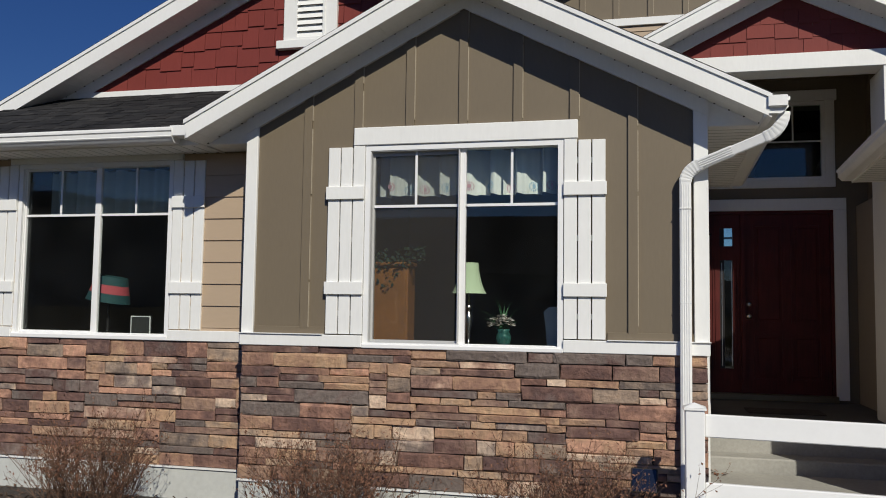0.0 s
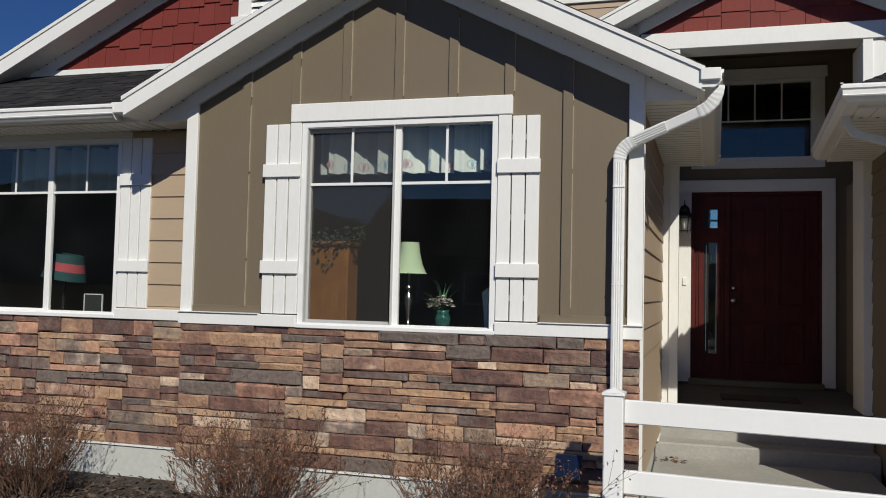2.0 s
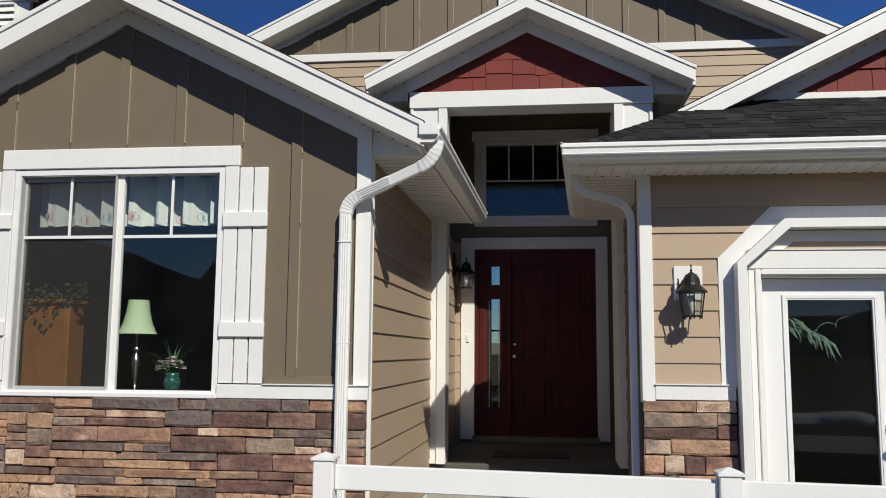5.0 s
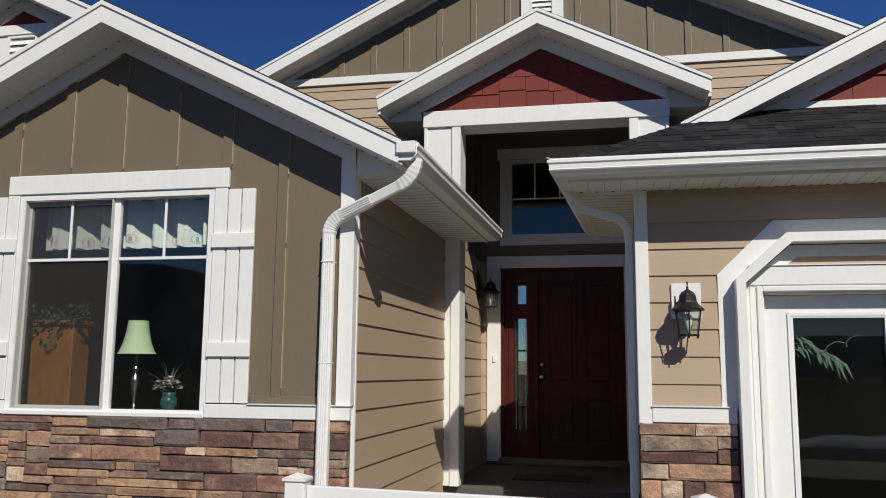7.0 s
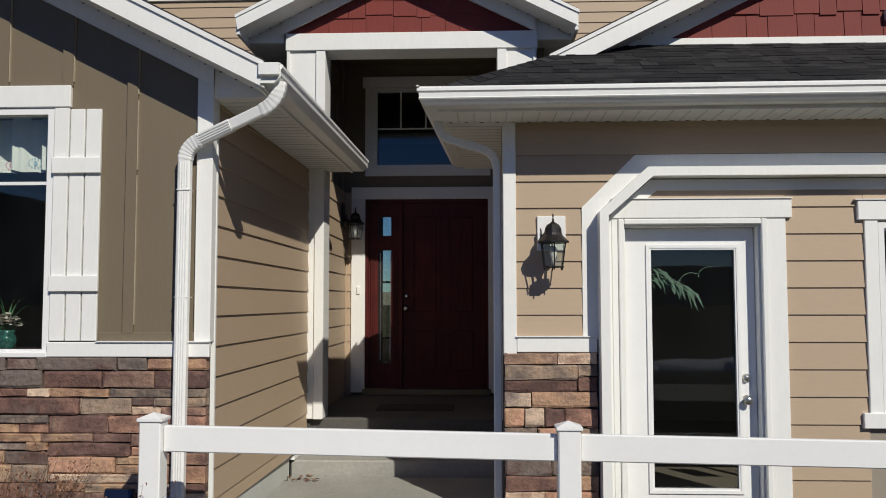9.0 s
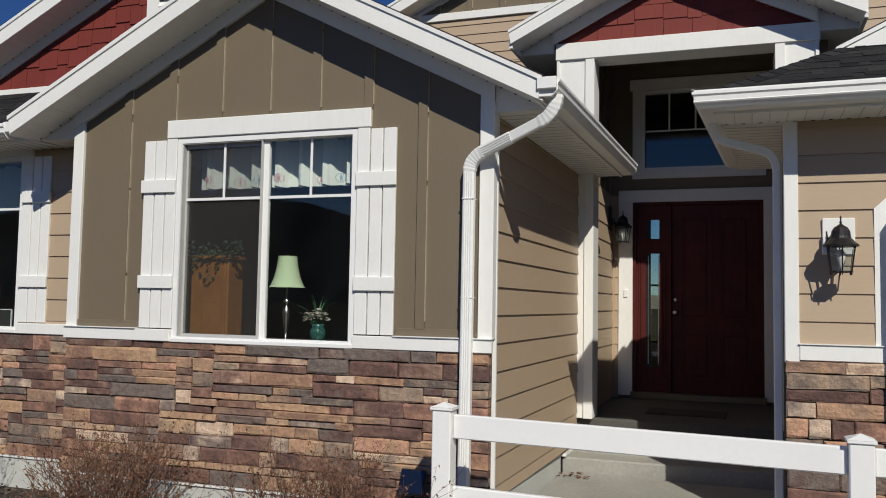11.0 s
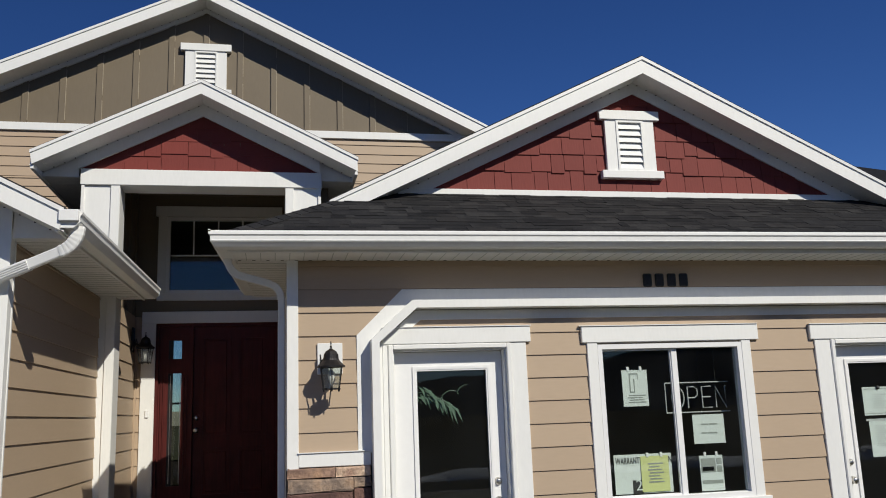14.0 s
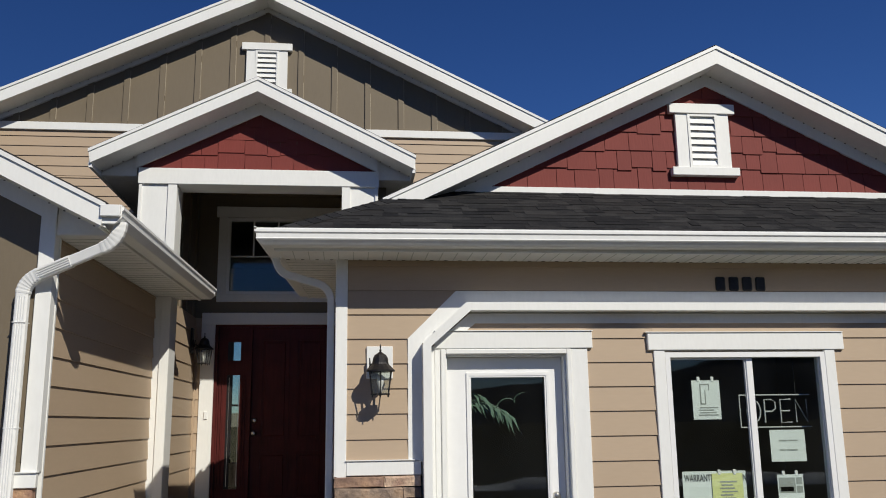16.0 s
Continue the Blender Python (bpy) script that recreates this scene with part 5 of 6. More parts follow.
bm = bmesh.new()
r = random.Random(4)
for i in range(26):
    a = Vector((1.86 + r.gauss(0, 0.07), 2.05 + r.gauss(0, 0.05), 0.064 + r.uniform(0, 0.015)))
    u = Vector((r.uniform(-1, 1), r.uniform(-1, 1), r.uniform(-0.2, 0.2))).normalized() * r.uniform(0.015, 0.035)
    v = Vector((-u.y, u.x, 0.4 * u.length)) * 0.5
    bm.faces.new([bm.verts.new(p) for p in (a - u, a - v, a + u, a + v)])
single("dead_leaves", bm, M_LEAF, "dry brown leaves blown against the step", "dead leaves", kind="stuff")
bm = bmesh.new()
box(bm, 2.30, 3.30, 0.470, 3.05, 3.75, 0.484, bevel=0.004)
single("doormat", bm, M_MULCH, "dark doormat on the shaded porch slab", "doormat")
bm = bmesh.new()
box(bm, 1.905, DY - 0.045, 1.62, 1.945, DY - 0.03, 1.71, bevel=0.004)
single("doorbell", bm, M_VINYL, "small white doorbell button on the door casing", "doorbell")


# ---- materials of the rooms ----
M_SHADE = mat("pale_green_shade", (0.52, 0.62, 0.42), 0.8, var=0.05)
M_LINEN = mat("white_linen", (0.78, 0.78, 0.74), 0.9, var=0.05, fine=150, bump=0.3)
M_PINK = mat("rose_print", (0.60, 0.33, 0.38), 0.9, var=0.2)
M_BLUE = mat("blue_print", (0.36, 0.50, 0.60), 0.9, var=0.2)
M_GREEN = mat("green_leaf", (0.04, 0.12, 0.05), 0.6, var=0.4, scale=20)
M_PALM = mat("grey_green_palm", (0.125, 0.20, 0.145), 0.45, var=0.4, scale=15)
M_IVY = mat("dark_ivy_leaf", (0.018, 0.045, 0.028), 0.6, var=0.4, scale=20)
M_JADE = mat("jade_green_vase", (0.03, 0.11, 0.095), 0.2, var=0.95, scale=38, fine=90, tint=(0.004, 0.035, 0.03))
M_PETAL = mat("cream_petal", (0.72, 0.66, 0.62), 0.8, var=0.15)
M_DKGREEN = mat("dark_green_fabric", (0.014, 0.06, 0.065), 0.8, var=0.2)
M_CORAL = mat("coral_fabric", (0.42, 0.07, 0.085), 0.8, var=0.1)
M_PAPER = mat("white_paper", (0.70, 0.74, 0.725), 0.7, var=0.03)
M_YELLOW = mat("yellow_paper", (0.66, 0.68, 0.30), 0.7, var=0.03)
M_INK = mat("black_ink", (0.03, 0.03, 0.03), 0.7, var=0.05)
M_GREYINK = mat("grey_ink", (0.30, 0.32, 0.30), 0.7, var=0.05)
M_PALEINK = mat("pale_ink", (0.58, 0.60, 0.60), 0.7, var=0.05)
M_TUBE = mat("unlit_neon_tube", (0.55, 0.56, 0.56), 0.25, var=0.05)
M_DARKWOOD = mat("dark_table_wood", (0.06, 0.03, 0.018), 0.35, var=0.3, stretch=(0.1, 1, 1))


# ---- rooms behind the glass ----
def room(name, x0, x1, y0, y1, z0, z1, label, back=True):
    r = thing(name, label, "room", kind="structure")
    bpart("floor", r, M_FLOOR, x0, y0, z0 - 0.1, x1, y1, z0)
    bpart("ceiling", r, M_WALL, x0, y0, z1, x1, y1, z1 + 0.06)
    if back:
        bpart("back_wall", r, M_WALL, x0, y1, z0 - 0.1, x1, y1 + 0.1, z1 + 0.06)
    bpart("side_wall", r, M_WALL, x0 - 0.08, y0, z0 - 0.1, x0, y1 + 0.1, z1 + 0.06)
    bpart("side_wall", r, M_WALL, x1, y0, z0 - 0.1, x1 + 0.08, y1 + 0.1, z1 + 0.06)
    return r


room("room_front", -1.55, 1.48, 0.145, 4.0, 0.55, 2.72, "plain dim painted room behind the front window")
room("room_left", -4.80, -1.75, LY + 0.145, 4.5, 0.55, 2.72, "plain dim painted room behind the side window")
room("room_office", 3.75, 9.6, GY + 0.145, 6.0, 0.02, 2.70, "plain dim office behind the garage front")
re_ = room("room_entry", 1.3, 3.9, DY + 0.145, 10.0, 0.50, 4.35, "plain dim entry hall behind the front door", back=False)
for x0, x1, z0, z1 in ((1.3, 3.9, 0.4, 0.90), (1.3, 3.9, 3.32, 4.41), (1.3, 1.50, 0.9, 3.32), (2.12, 2.29, 0.9, 3.32), (2.95, 3.9, 0.9, 3.32), (2.29, 2.95, 0.9, 2.45)):
    bpart("back_wall", re_, M_WALL, x0, 10.0, z0, x1, 10.1, z1)
for x0, x1 in ((1.50, 2.12), (2.29, 2.95)):
    zs = 0.90 if x0 < 2 else 2.45
    w = thing("window_5" if x0 < 2 else "window_6", "plain rear window of the hall, seen through the sidelight", "window", kind="structure")
    bm = bmesh.new()
    ring(bm, x0, zs, x1, 3.32, 0.02, 9.99, 10.05)
    part("window_frame", bm, M_INK, w)
    bpart("meeting_rail", w, M_INK, x0 + 0.02, 10.0, (1.875 if x0 < 2 else 2.825), x1 - 0.02, 10.04, (1.91 if x0 < 2 else 2.86))
    pane(w, x0 + 0.02, zs + 0.02, x1 - 0.02, 3.30, 10.045, M_DGLASS)

# front room
tb = thing("console_table", "dark wooden console table under the front window", "table")
bpart("tabletop", tb, M_DARKWOOD, -0.35, 0.19, 1.185, 0.52, 0.75, 1.215, bevel=0.006)
for x in (-0.33, 0.46):
    for y in (0.22, 0.69):
        bpart("leg", tb, M_DARKWOOD, x, y, 0.55, x + 0.04, y + 0.04, 1.185)
tl = thing("table_lamp", "pewter table lamp with a pale green bell shade", "table lamp")
bm = bmesh.new()
lathe(bm, [(0.030, 1.215), (0.030, 1.225), (0.012, 1.235), (0.013, 1.28), (0.020, 1.34), (0.030, 1.42), (0.028, 1.445), (0.012, 1.47), (0.010, 1.49), (0.024, 1.50), (0.024, 1.512), (0.009, 1.53), (0.008, 1.66)], -0.025, 0.40, 20)
part("stem", bm, M_NICKEL, tl, "pewter baluster stem", smooth=True)
bm = bmesh.new()
lathe(bm, [(0.135, 1.612), (0.122, 1.63), (0.098, 1.69), (0.080, 1.77), (0.072, 1.835), (0.072, 1.848)], -0.025, 0.40, 28, cap=False)
part("shade", bm, M_SHADE, tl, "pale green bell-shaped shade", smooth=True)
bm = bmesh.new()
lathe(bm, [(0.004, 1.66), (0.004, 1.84), (0.006, 1.845), (0.003, 1.852)], -0.025, 0.40, 10)
part("finial", bm, M_BRASS, tl)
vs_ = thing("flower_vase", "jade green vase of cream flowers and grasses", "vase")
bm = bmesh.new()
lathe(bm, [(0.038, 1.215), (0.052, 1.235), (0.060, 1.27), (0.056, 1.30), (0.044, 1.325), (0.052, 1.345)], 0.245, 0.40, 20)
part("vase", bm, M_JADE, vs_, smooth=True)
r = random.Random(9)
bm, b2, b3 = bmesh.new(), bmesh.new(), bmesh.new()
for i in range(46):
    a, q = r.uniform(0, 6.28), r.uniform(0, 1) ** 0.6
    c = Vector((0.235 + 0.100 * q * math.cos(a), 0.40 + 0.07 * q * math.sin(a), 1.385 + 0.05 * (1 - q) + r.uniform(-0.025, 0.025)))
    for k in range(6):
        t = k * 1.047
        u = Vector((math.cos(t), math.sin(t), r.uniform(-0.1, 0.4))) * 0.026
        v = Vector((-math.sin(t), math.cos(t), 0.2)) * 0.015
        bm.faces.new([bm.verts.new(p) for p in (c, c + u * 0.6 + v, c + u, c + u * 0.6 - v)])
    tube(b2, [(0.245, 0.40, 1.33), tuple(c)], 0.002, 3)
for i in range(12):
    a = r.uniform(0, 6.28)
    l = r.uniform(0.06, 0.17)
    p0 = Vector((0.245, 0.40, 1.34))
    p1 = p0 + Vector((math.cos(a) * l * 0.5, math.sin(a) * l * 0.4, r.uniform(0.05, 0.24)))
    p2 = p1 + Vector((math.cos(a) * l * 0.6, math.sin(a) * l * 0.4, r.uniform(-0.06, 0.06)))
    tube(b2, bend(p0, p1, p2, 5), 0.0022, 3, 0.0008)
    n = Vector((-math.sin(a), math.cos(a), 0)) * 0.010
    b3.faces.new([b3.verts.new(p) for p in (p0, 0.5 * (p0 + p1) + n, p1 + Vector((0, 0, -0.05)), 0.5 * (p0 + p1) - n)])
part("bloom", bm, M_PETAL, vs_, "cream flower heads")
part("greenery", b2, M_GREEN, vs_, "thin green stems and grasses")
part("leaf_spray", b3, M_GREEN, vs_, "green leaves")
cb = thing("oak_cabinet", "tall honey oak cabinet standing inside the front room", "cabinet")
bpart("carcass", cb, M_OAK, -1.20, 0.32, 0.55, -0.49, 0.52, 1.815, bevel=0.006)
bpart("cornice", cb, M_OAK, -1.22, 0.295, 1.815, -0.475, 0.53, 1.85, bevel=0.008)
for xa in (-1.18, -0.835):
    dd = bpart("door", cb, M_OAK, xa, 0.308, 0.62, xa + 0.33, 0.32, 1.80, bevel=0.004)
    bpart("handle", dd, M_BRASS, xa + (0.30 if xa < -1 else 0.02), 0.296, 0.95, xa + (0.31 if xa < -1 else 0.03), 0.309, 1.05)
ga = thing("leaf_garland", "trailing green ivy garland on top of the oak cabinet", "garland")
bm = bmesh.new()
r = random.Random(31)
for i in range(230):
    x = r.uniform(-1.10, -0.34)
    hang = 0.0 if r.random() < 0.5 else r.uniform(0, 0.30) * max(0, 1 - abs(x + 0.66) / 0.22)
    c = Vector((x, 0.285 + r.uniform(-0.05, 0.03), 1.862 + r.uniform(-0.01, 0.10) - hang))
    u = Vector((r.uniform(-1, 1), r.uniform(-0.6, 0.6), r.uniform(-1, 0.4))).normalized() * r.uniform(0.02, 0.038)
    v = u.orthogonal().normalized() * 0.014
    bm.faces.new([bm.verts.new(p) for p in (c, c + u * 0.5 + v, c + u, c + u * 0.5 - v)])
part("foliage", bm, M_IVY, ga)
bm = bmesh.new()
tube(bm, [(-1.1, 0.36, 1.857), (-0.9, 0.34, 1.857), (-0.7, 0.33, 1.857), (-0.48, 0.32, 1.857), (-0.36, 0.30, 1.872)], 0.006, 5)
part("vine", bm, M_TWIG, ga)
ch = thing("dining_chair", "pale upholstered chair back inside the front room", "chair")
bm = bmesh.new()
prism(bm, [(0.60, 1.0), (1.02, 1.0), (1.04, 1.36), (1.03, 1.47), (0.82, 1.53), (0.60, 1.515), (0.56, 1.48), (0.575, 1.36)], 0.32, 0.39)
part("backrest", bm, M_LINEN, ch, "pale upholstered backrest")
bpart("seat", ch, M_LINEN, 0.64, 0.39, 0.93, 1.06, 0.80, 1.02, bevel=0.02)
for x in (0.66, 1.01):
    for y in (0.34, 0.74):
        bpart("leg", ch, M_DARKWOOD, x, y, 0.55, x + 0.035, y + 0.035, 0.935)


def valance(x0, x1, y, zt, zb, label, seed, pleats, printed=True):
    """One deep-pleated cloth on a rod: each pleat comes forward sharply and falls away slowly."""
    v = thing("valance", label, "curtain")
    r = random.Random(seed)

    def cloth_y(u):
        k = u * pleats + 0.62
        q = k % 1
        deep = 0.125 + 0.04 * math.sin(math.floor(k) * 2.7 + seed)
        if q < 0.16:
            saw = 0.5 + 0.5 * math.cos(math.pi * q / 0.16)
        else:
            f = (q - 0.16) / 0.84
            saw = f * f * (2.2 - 1.2 * f)
        return y + deep * saw + 0.006 * math.sin(u * 83) + 0.004 * math.sin(u * 151 + 1)

    bm = bmesh.new()
    rows = []
    for i in range(241):
        u = i / 240
        hem = zb + 0.004 * math.sin(u * 44) + 0.003 * math.sin(u * 91)
        rows.append([bm.verts.new((x0 + (x1 - x0) * u, cloth_y(u), zt + (hem - zt) * j / 6)) for j in range(7)])
    for p, q in zip(rows, rows[1:]):
        for j in range(6):
            bm.faces.new((p[j], q[j], q[j + 1], p[j + 1]))
    part("cloth", bm, M_LINEN, v, smooth=True)
    bm = bmesh.new()
    tube(bm, [(x0 - 0.02, y + 0.06, zt), (x1 + 0.02, y + 0.06, zt)], 0.010, 8)
    part("rod", bm, M_BRASS, v)
    for shift, colour, name in () if not printed else ((0, M_PINK, "rose_print"), (1, M_BLUE, "blue_print")):
        bm = bmesh.new()
        for k in range(shift, 9, 2):
            u = min(0.96, max(0.03, (k + 0.5) / 9 + r.uniform(-0.02, 0.02)))
            cx, cz = x0 + (x1 - x0) * u, zb + 0.055 + r.uniform(-0.012, 0.012)
            for p in range(12):
                t = p * 0.5236
                px = cx + 0.030 * math.cos(t)
                bmesh.ops.create_circle(bm, cap_ends=True, segments=6, radius=0.007, matrix=pose(px, cloth_y((px - x0) / (x1 - x0)) - 0.003, cz + 0.030 * math.sin(t), 90))
            bmesh.ops.create_circle(bm, cap_ends=True, segments=10, radius=0.018, matrix=pose(cx, cloth_y(u) - 0.004, cz, 90))
        part(name, bm, colour, v)["kind"] = "stuff"
    return v


valance(-0.70, 0.70, 0.155, 2.69, 2.348, "white printed valance in deep pleats in the front window", 2, 7.2)
valance(-4.00, -2.57, LY + 0.30, 2.69, 2.30, "plain white valance hanging in shade in the side window", 5, 7.3, printed=False)

# left room
t2 = thing("desk", "dark wooden desk inside the side window", "desk")
bpart("desktop", t2, M_DARKWOOD, -3.95, 0.475, 1.18, -2.6, 1.1, 1.21, bevel=0.006)
for x in (-3.88, -2.66):
    for y in (0.53, 1.03):
        bpart("leg", t2, M_DARKWOOD, x, y, 0.55, x + 0.04, y + 0.04, 1.19)
l2 = thing("table_lamp", "table lamp with a dark green and coral striped shade", "table lamp")
LCX, LCY = -3.33, 0.62
bm = bmesh.new()
lathe(bm, [(0.08, 1.21), (0.08, 1.225), (0.015, 1.25), (0.012, 1.56)], LCX, LCY, 16)
part("stem", bm, M_BLACK, l2)
for (ra, za), (rb, zb), mt in (((0.190, 1.518), (0.171, 1.594), M_DKGREEN), ((0.171, 1.594), (0.152, 1.668), M_CORAL), ((0.152, 1.668), (0.134, 1.740), M_DKGREEN)):
    bm = bmesh.new()
    lathe(bm, [(ra, za), (rb, zb)], LCX, LCY, 24, cap=False)
    bmesh.ops.rotate(bm, cent=(LCX, LCY, 1.56), matrix=Matrix.Rotation(radians(9), 3, "Y"), verts=bm.verts)     # knocked askew
    part("shade_band", bm, mt, l2, smooth=True)
pf = thing("picture_frame", "small white picture frame standing on the desk", "picture frame")
bm = bmesh.new()
ring(bm, -3.045, 1.21, -2.855, 1.395, 0.007, 0.535, 0.547)
part("frame", bm, M_VINYL, pf)
bpart("picture", pf, M_INK, -3.038, 0.539, 1.217, -2.862, 0.545, 1.388)
bpart("easel", pf, M_INK, -2.97, 0.547, 1.21, -2.93, 0.61, 1.225)

# office: notices and the sign in the window
def text_part(body, size, x, y, z, parent, material, name="lettering", rx=90, sx=1.0):
    cu = bpy.data.curves.new("lettering", "FONT")
    cu.body = body
    cu.size = size
    cu.extrude = 0.0005
    tmp = bpy.data.objects.new("tmp", cu)
    scene.collection.objects.link(tmp)
    bpy.context.view_layer.update()
    me = bpy.data.meshes.new_from_object(tmp.evaluated_get(bpy.context.evaluated_depsgraph_get()))
    bpy.data.objects.remove(tmp)
    me.materials.clear()
    me.materials.append(material)
    ob = new(name, me)
    ob.parent = parent
    ob.matrix_local = pose(x, y, z, rx) @ Matrix.Diagonal((sx, 1, 1, 1))
    return ob


def notice(x0, z0, x1, z1, y, material, label, bars=(), clips=False):
    n = thing("paper_notice", label, "notice", group="window notices")
    bm = bmesh.new()
    box(bm, x0, y, z0, x1, y + 0.002, z1)
    part("sheet", bm, material, n)
    for i, (u0, v0, u1, v1, mt) in enumerate(bars):
        bpart("bar", n, mt, x0 + (x1 - x0) * u0, y - 0.0025, z0 + (z1 - z0) * v0, x0 + (x1 - x0) * u1, y - 0.0005, z0 + (z1 - z0) * v1)
    if clips:
        for u in (0.25, 0.75):
            cx = x0 + (x1 - x0) * u
            bpart("clip", n, M_VINYL, cx - 0.012, y - 0.004, z1 - 0.01, cx + 0.012, y + 0.006, z1 + 0.028, bevel=0.003)
    return n


NY = GY + 0.075
rows = lambda a, b, n, mt, l=0.15, r=0.85: [(l + 0.05 * (i % 2), a + (b - a) * i / n, r - 0.07 * ((i * 7) % 3), a + (b - a) * (i + 0.45) / n, mt) for i in range(n)]
notice(6.165, 1.545, 6.385, 1.838, NY, M_PAPER, "white sheet with a site plan, clipped up in the window",
       [(0.28, 0.40, 0.32, 0.88, M_GREYINK), (0.28, 0.88, 0.62, 0.91, M_GREYINK), (0.60, 0.74, 0.63, 0.88, M_GREYINK), (0.45, 0.40, 0.48, 0.76, M_GREYINK), (0.28, 0.38, 0.48, 0.41, M_GREYINK)] + rows(0.1, 0.35, 4, M_GREYINK, 0.2, 0.9), clips=True)
notice(6.755, 1.225, 7.035, 1.46, NY, M_PAPER, "white card with two short lines of writing", [(0.25, 0.64, 0.48, 0.685, M_GREYINK), (0.52, 0.64, 0.78, 0.685, M_GREYINK), (0.25, 0.34, 0.42, 0.385, M_GREYINK), (0.46, 0.34, 0.76, 0.385, M_GREYINK)])
nw = notice(6.045, 0.86, 6.54, 1.166, NY + 0.004, M_PAPER, "white warranty poster behind a yellow sheet", [(0.30, 0.0, 0.48, 0.34, M_INK)])
text_part("WARRANTY", 0.074, 6.058, NY + 0.001, 1.092, nw, M_INK, sx=0.56)
text_part("ON", 0.074, 6.478, NY + 0.001, 1.092, nw, M_INK, sx=0.56)
text_part("2", 0.12, 6.215, NY - 0.003, 0.885, nw, M_PAPER)
notice(6.27, 0.87, 6.51, 1.148, NY - 0.004, M_YELLOW, "yellow sheet with short lines of writing", rows(0.25, 0.85, 7, M_GREYINK, 0.25, 0.8), clips=True)
notice(6.785, 0.85, 6.99, 1.13, NY, M_PAPER, "white flyer with printed pictures of a house", [(0.05, 0.52, 0.68, 0.92, M_GREYINK), (0.72, 0.52, 0.95, 0.70, M_GREYINK), (0.72, 0.74, 0.95, 0.92, M_GREYINK), (0.05, 0.2, 0.95, 0.30, M_GREYINK), (0.1, 0.56, 0.6, 0.68, M_INK)], clips=True)
DN = GY + 0.118
notice(8.395, 1.395, 8.70, 1.638, DN, M_PAPER, "white framed certificate taped inside the door light", rows(0.25, 0.8, 7, M_PALEINK, 0.3, 0.75) + [(0.06, 0.06, 0.94, 0.075, M_GREYINK), (0.06, 0.92, 0.94, 0.935, M_GREYINK)])
notice(8.425, 1.045, 8.635, 1.352, DN, M_PAPER, "long white sheet taped inside the door light", rows(0.3, 0.9, 10, M_PALEINK, 0.25, 0.8))
clip = thing("magnet_clip", "small black clip holding the certificate", "clip")
bm = bmesh.new()
lathe(bm, [(0.016, 0.0), (0.018, 0.006), (0.012, 0.014), (0.004, 0.016)], 0, 0, 14)
part("disc", bm, M_INK, clip, smooth=True).matrix_local = pose(8.548, DN - 0.003, 1.632, 90)
bm = bmesh.new()
box(bm, 8.40, DN - 0.002, 1.348, 8.69, DN + 0.0, 1.366)
single("tape_strip", bm, M_TUBE, "strip of clear tape over the long sheet", "tape")
op = thing("open_sign", "unlit neon window sign with pale tubing", "neon sign")
bm = bmesh.new()
OY, OZ, OH = GY + 0.16, 1.515, 0.175
def stroke(pts, r=0.006):
    tube(bm, [(x, OY, z) for x, z in pts], r, 6)
ox = 6.625
stroke([(ox + 0.06 + 0.055 * math.cos(t * 0.4488), OZ + OH / 2 + OH / 2 * math.sin(t * 0.4488)) for t in range(15)])
ox = 6.775
stroke([(ox, OZ), (ox, OZ + OH), (ox + 0.06, OZ + OH), (ox + 0.088, OZ + OH * 0.88), (ox + 0.088, OZ + OH * 0.6), (ox + 0.06, OZ + OH * 0.48), (ox, OZ + OH * 0.48)])
ox = 6.905
stroke([(ox + 0.085, OZ + OH), (ox, OZ + OH), (ox, OZ), (ox + 0.085, OZ)])
stroke([(ox, OZ + OH * 0.5), (ox + 0.075, OZ + OH * 0.5)])
ox = 7.03
stroke([(ox, OZ), (ox, OZ + OH), (ox + 0.09, OZ), (ox + 0.09, OZ + OH)])
stroke([(6.575, OZ - 0.035), (7.15, OZ - 0.035)], 0.0055)
stroke([(6.575, OZ + OH + 0.035), (7.15, OZ + OH + 0.035)], 0.0055)
stroke([(6.575, OZ - 0.035), (6.575, OZ + OH + 0.035)], 0.0055)
part("tubing", bm, M_TUBE, op, "pale unlit glass tubing")
bm = bmesh.new()
for x in (6.7, 7.05):
    tube(bm, [(x, OY + 0.022, OZ + OH + 0.04), (x, OY + 0.022, 2.70)], 0.002, 4)
part("hanger", bm, M_INK, op)
pl = thing("potted_palm", "potted palm with arching green fronds inside the office door", "potted plant")
bm = bmesh.new()
lathe(bm, [(0.13, 0.02), (0.17, 0.30), (0.18, 0.34), (0.16, 0.34), (0.15, 0.30)], 4.10, 1.18, 20)
part("pot", bm, M_DARKWOOD, pl)
bm, b2 = bmesh.new(), bmesh.new()
r = random.Random(17)
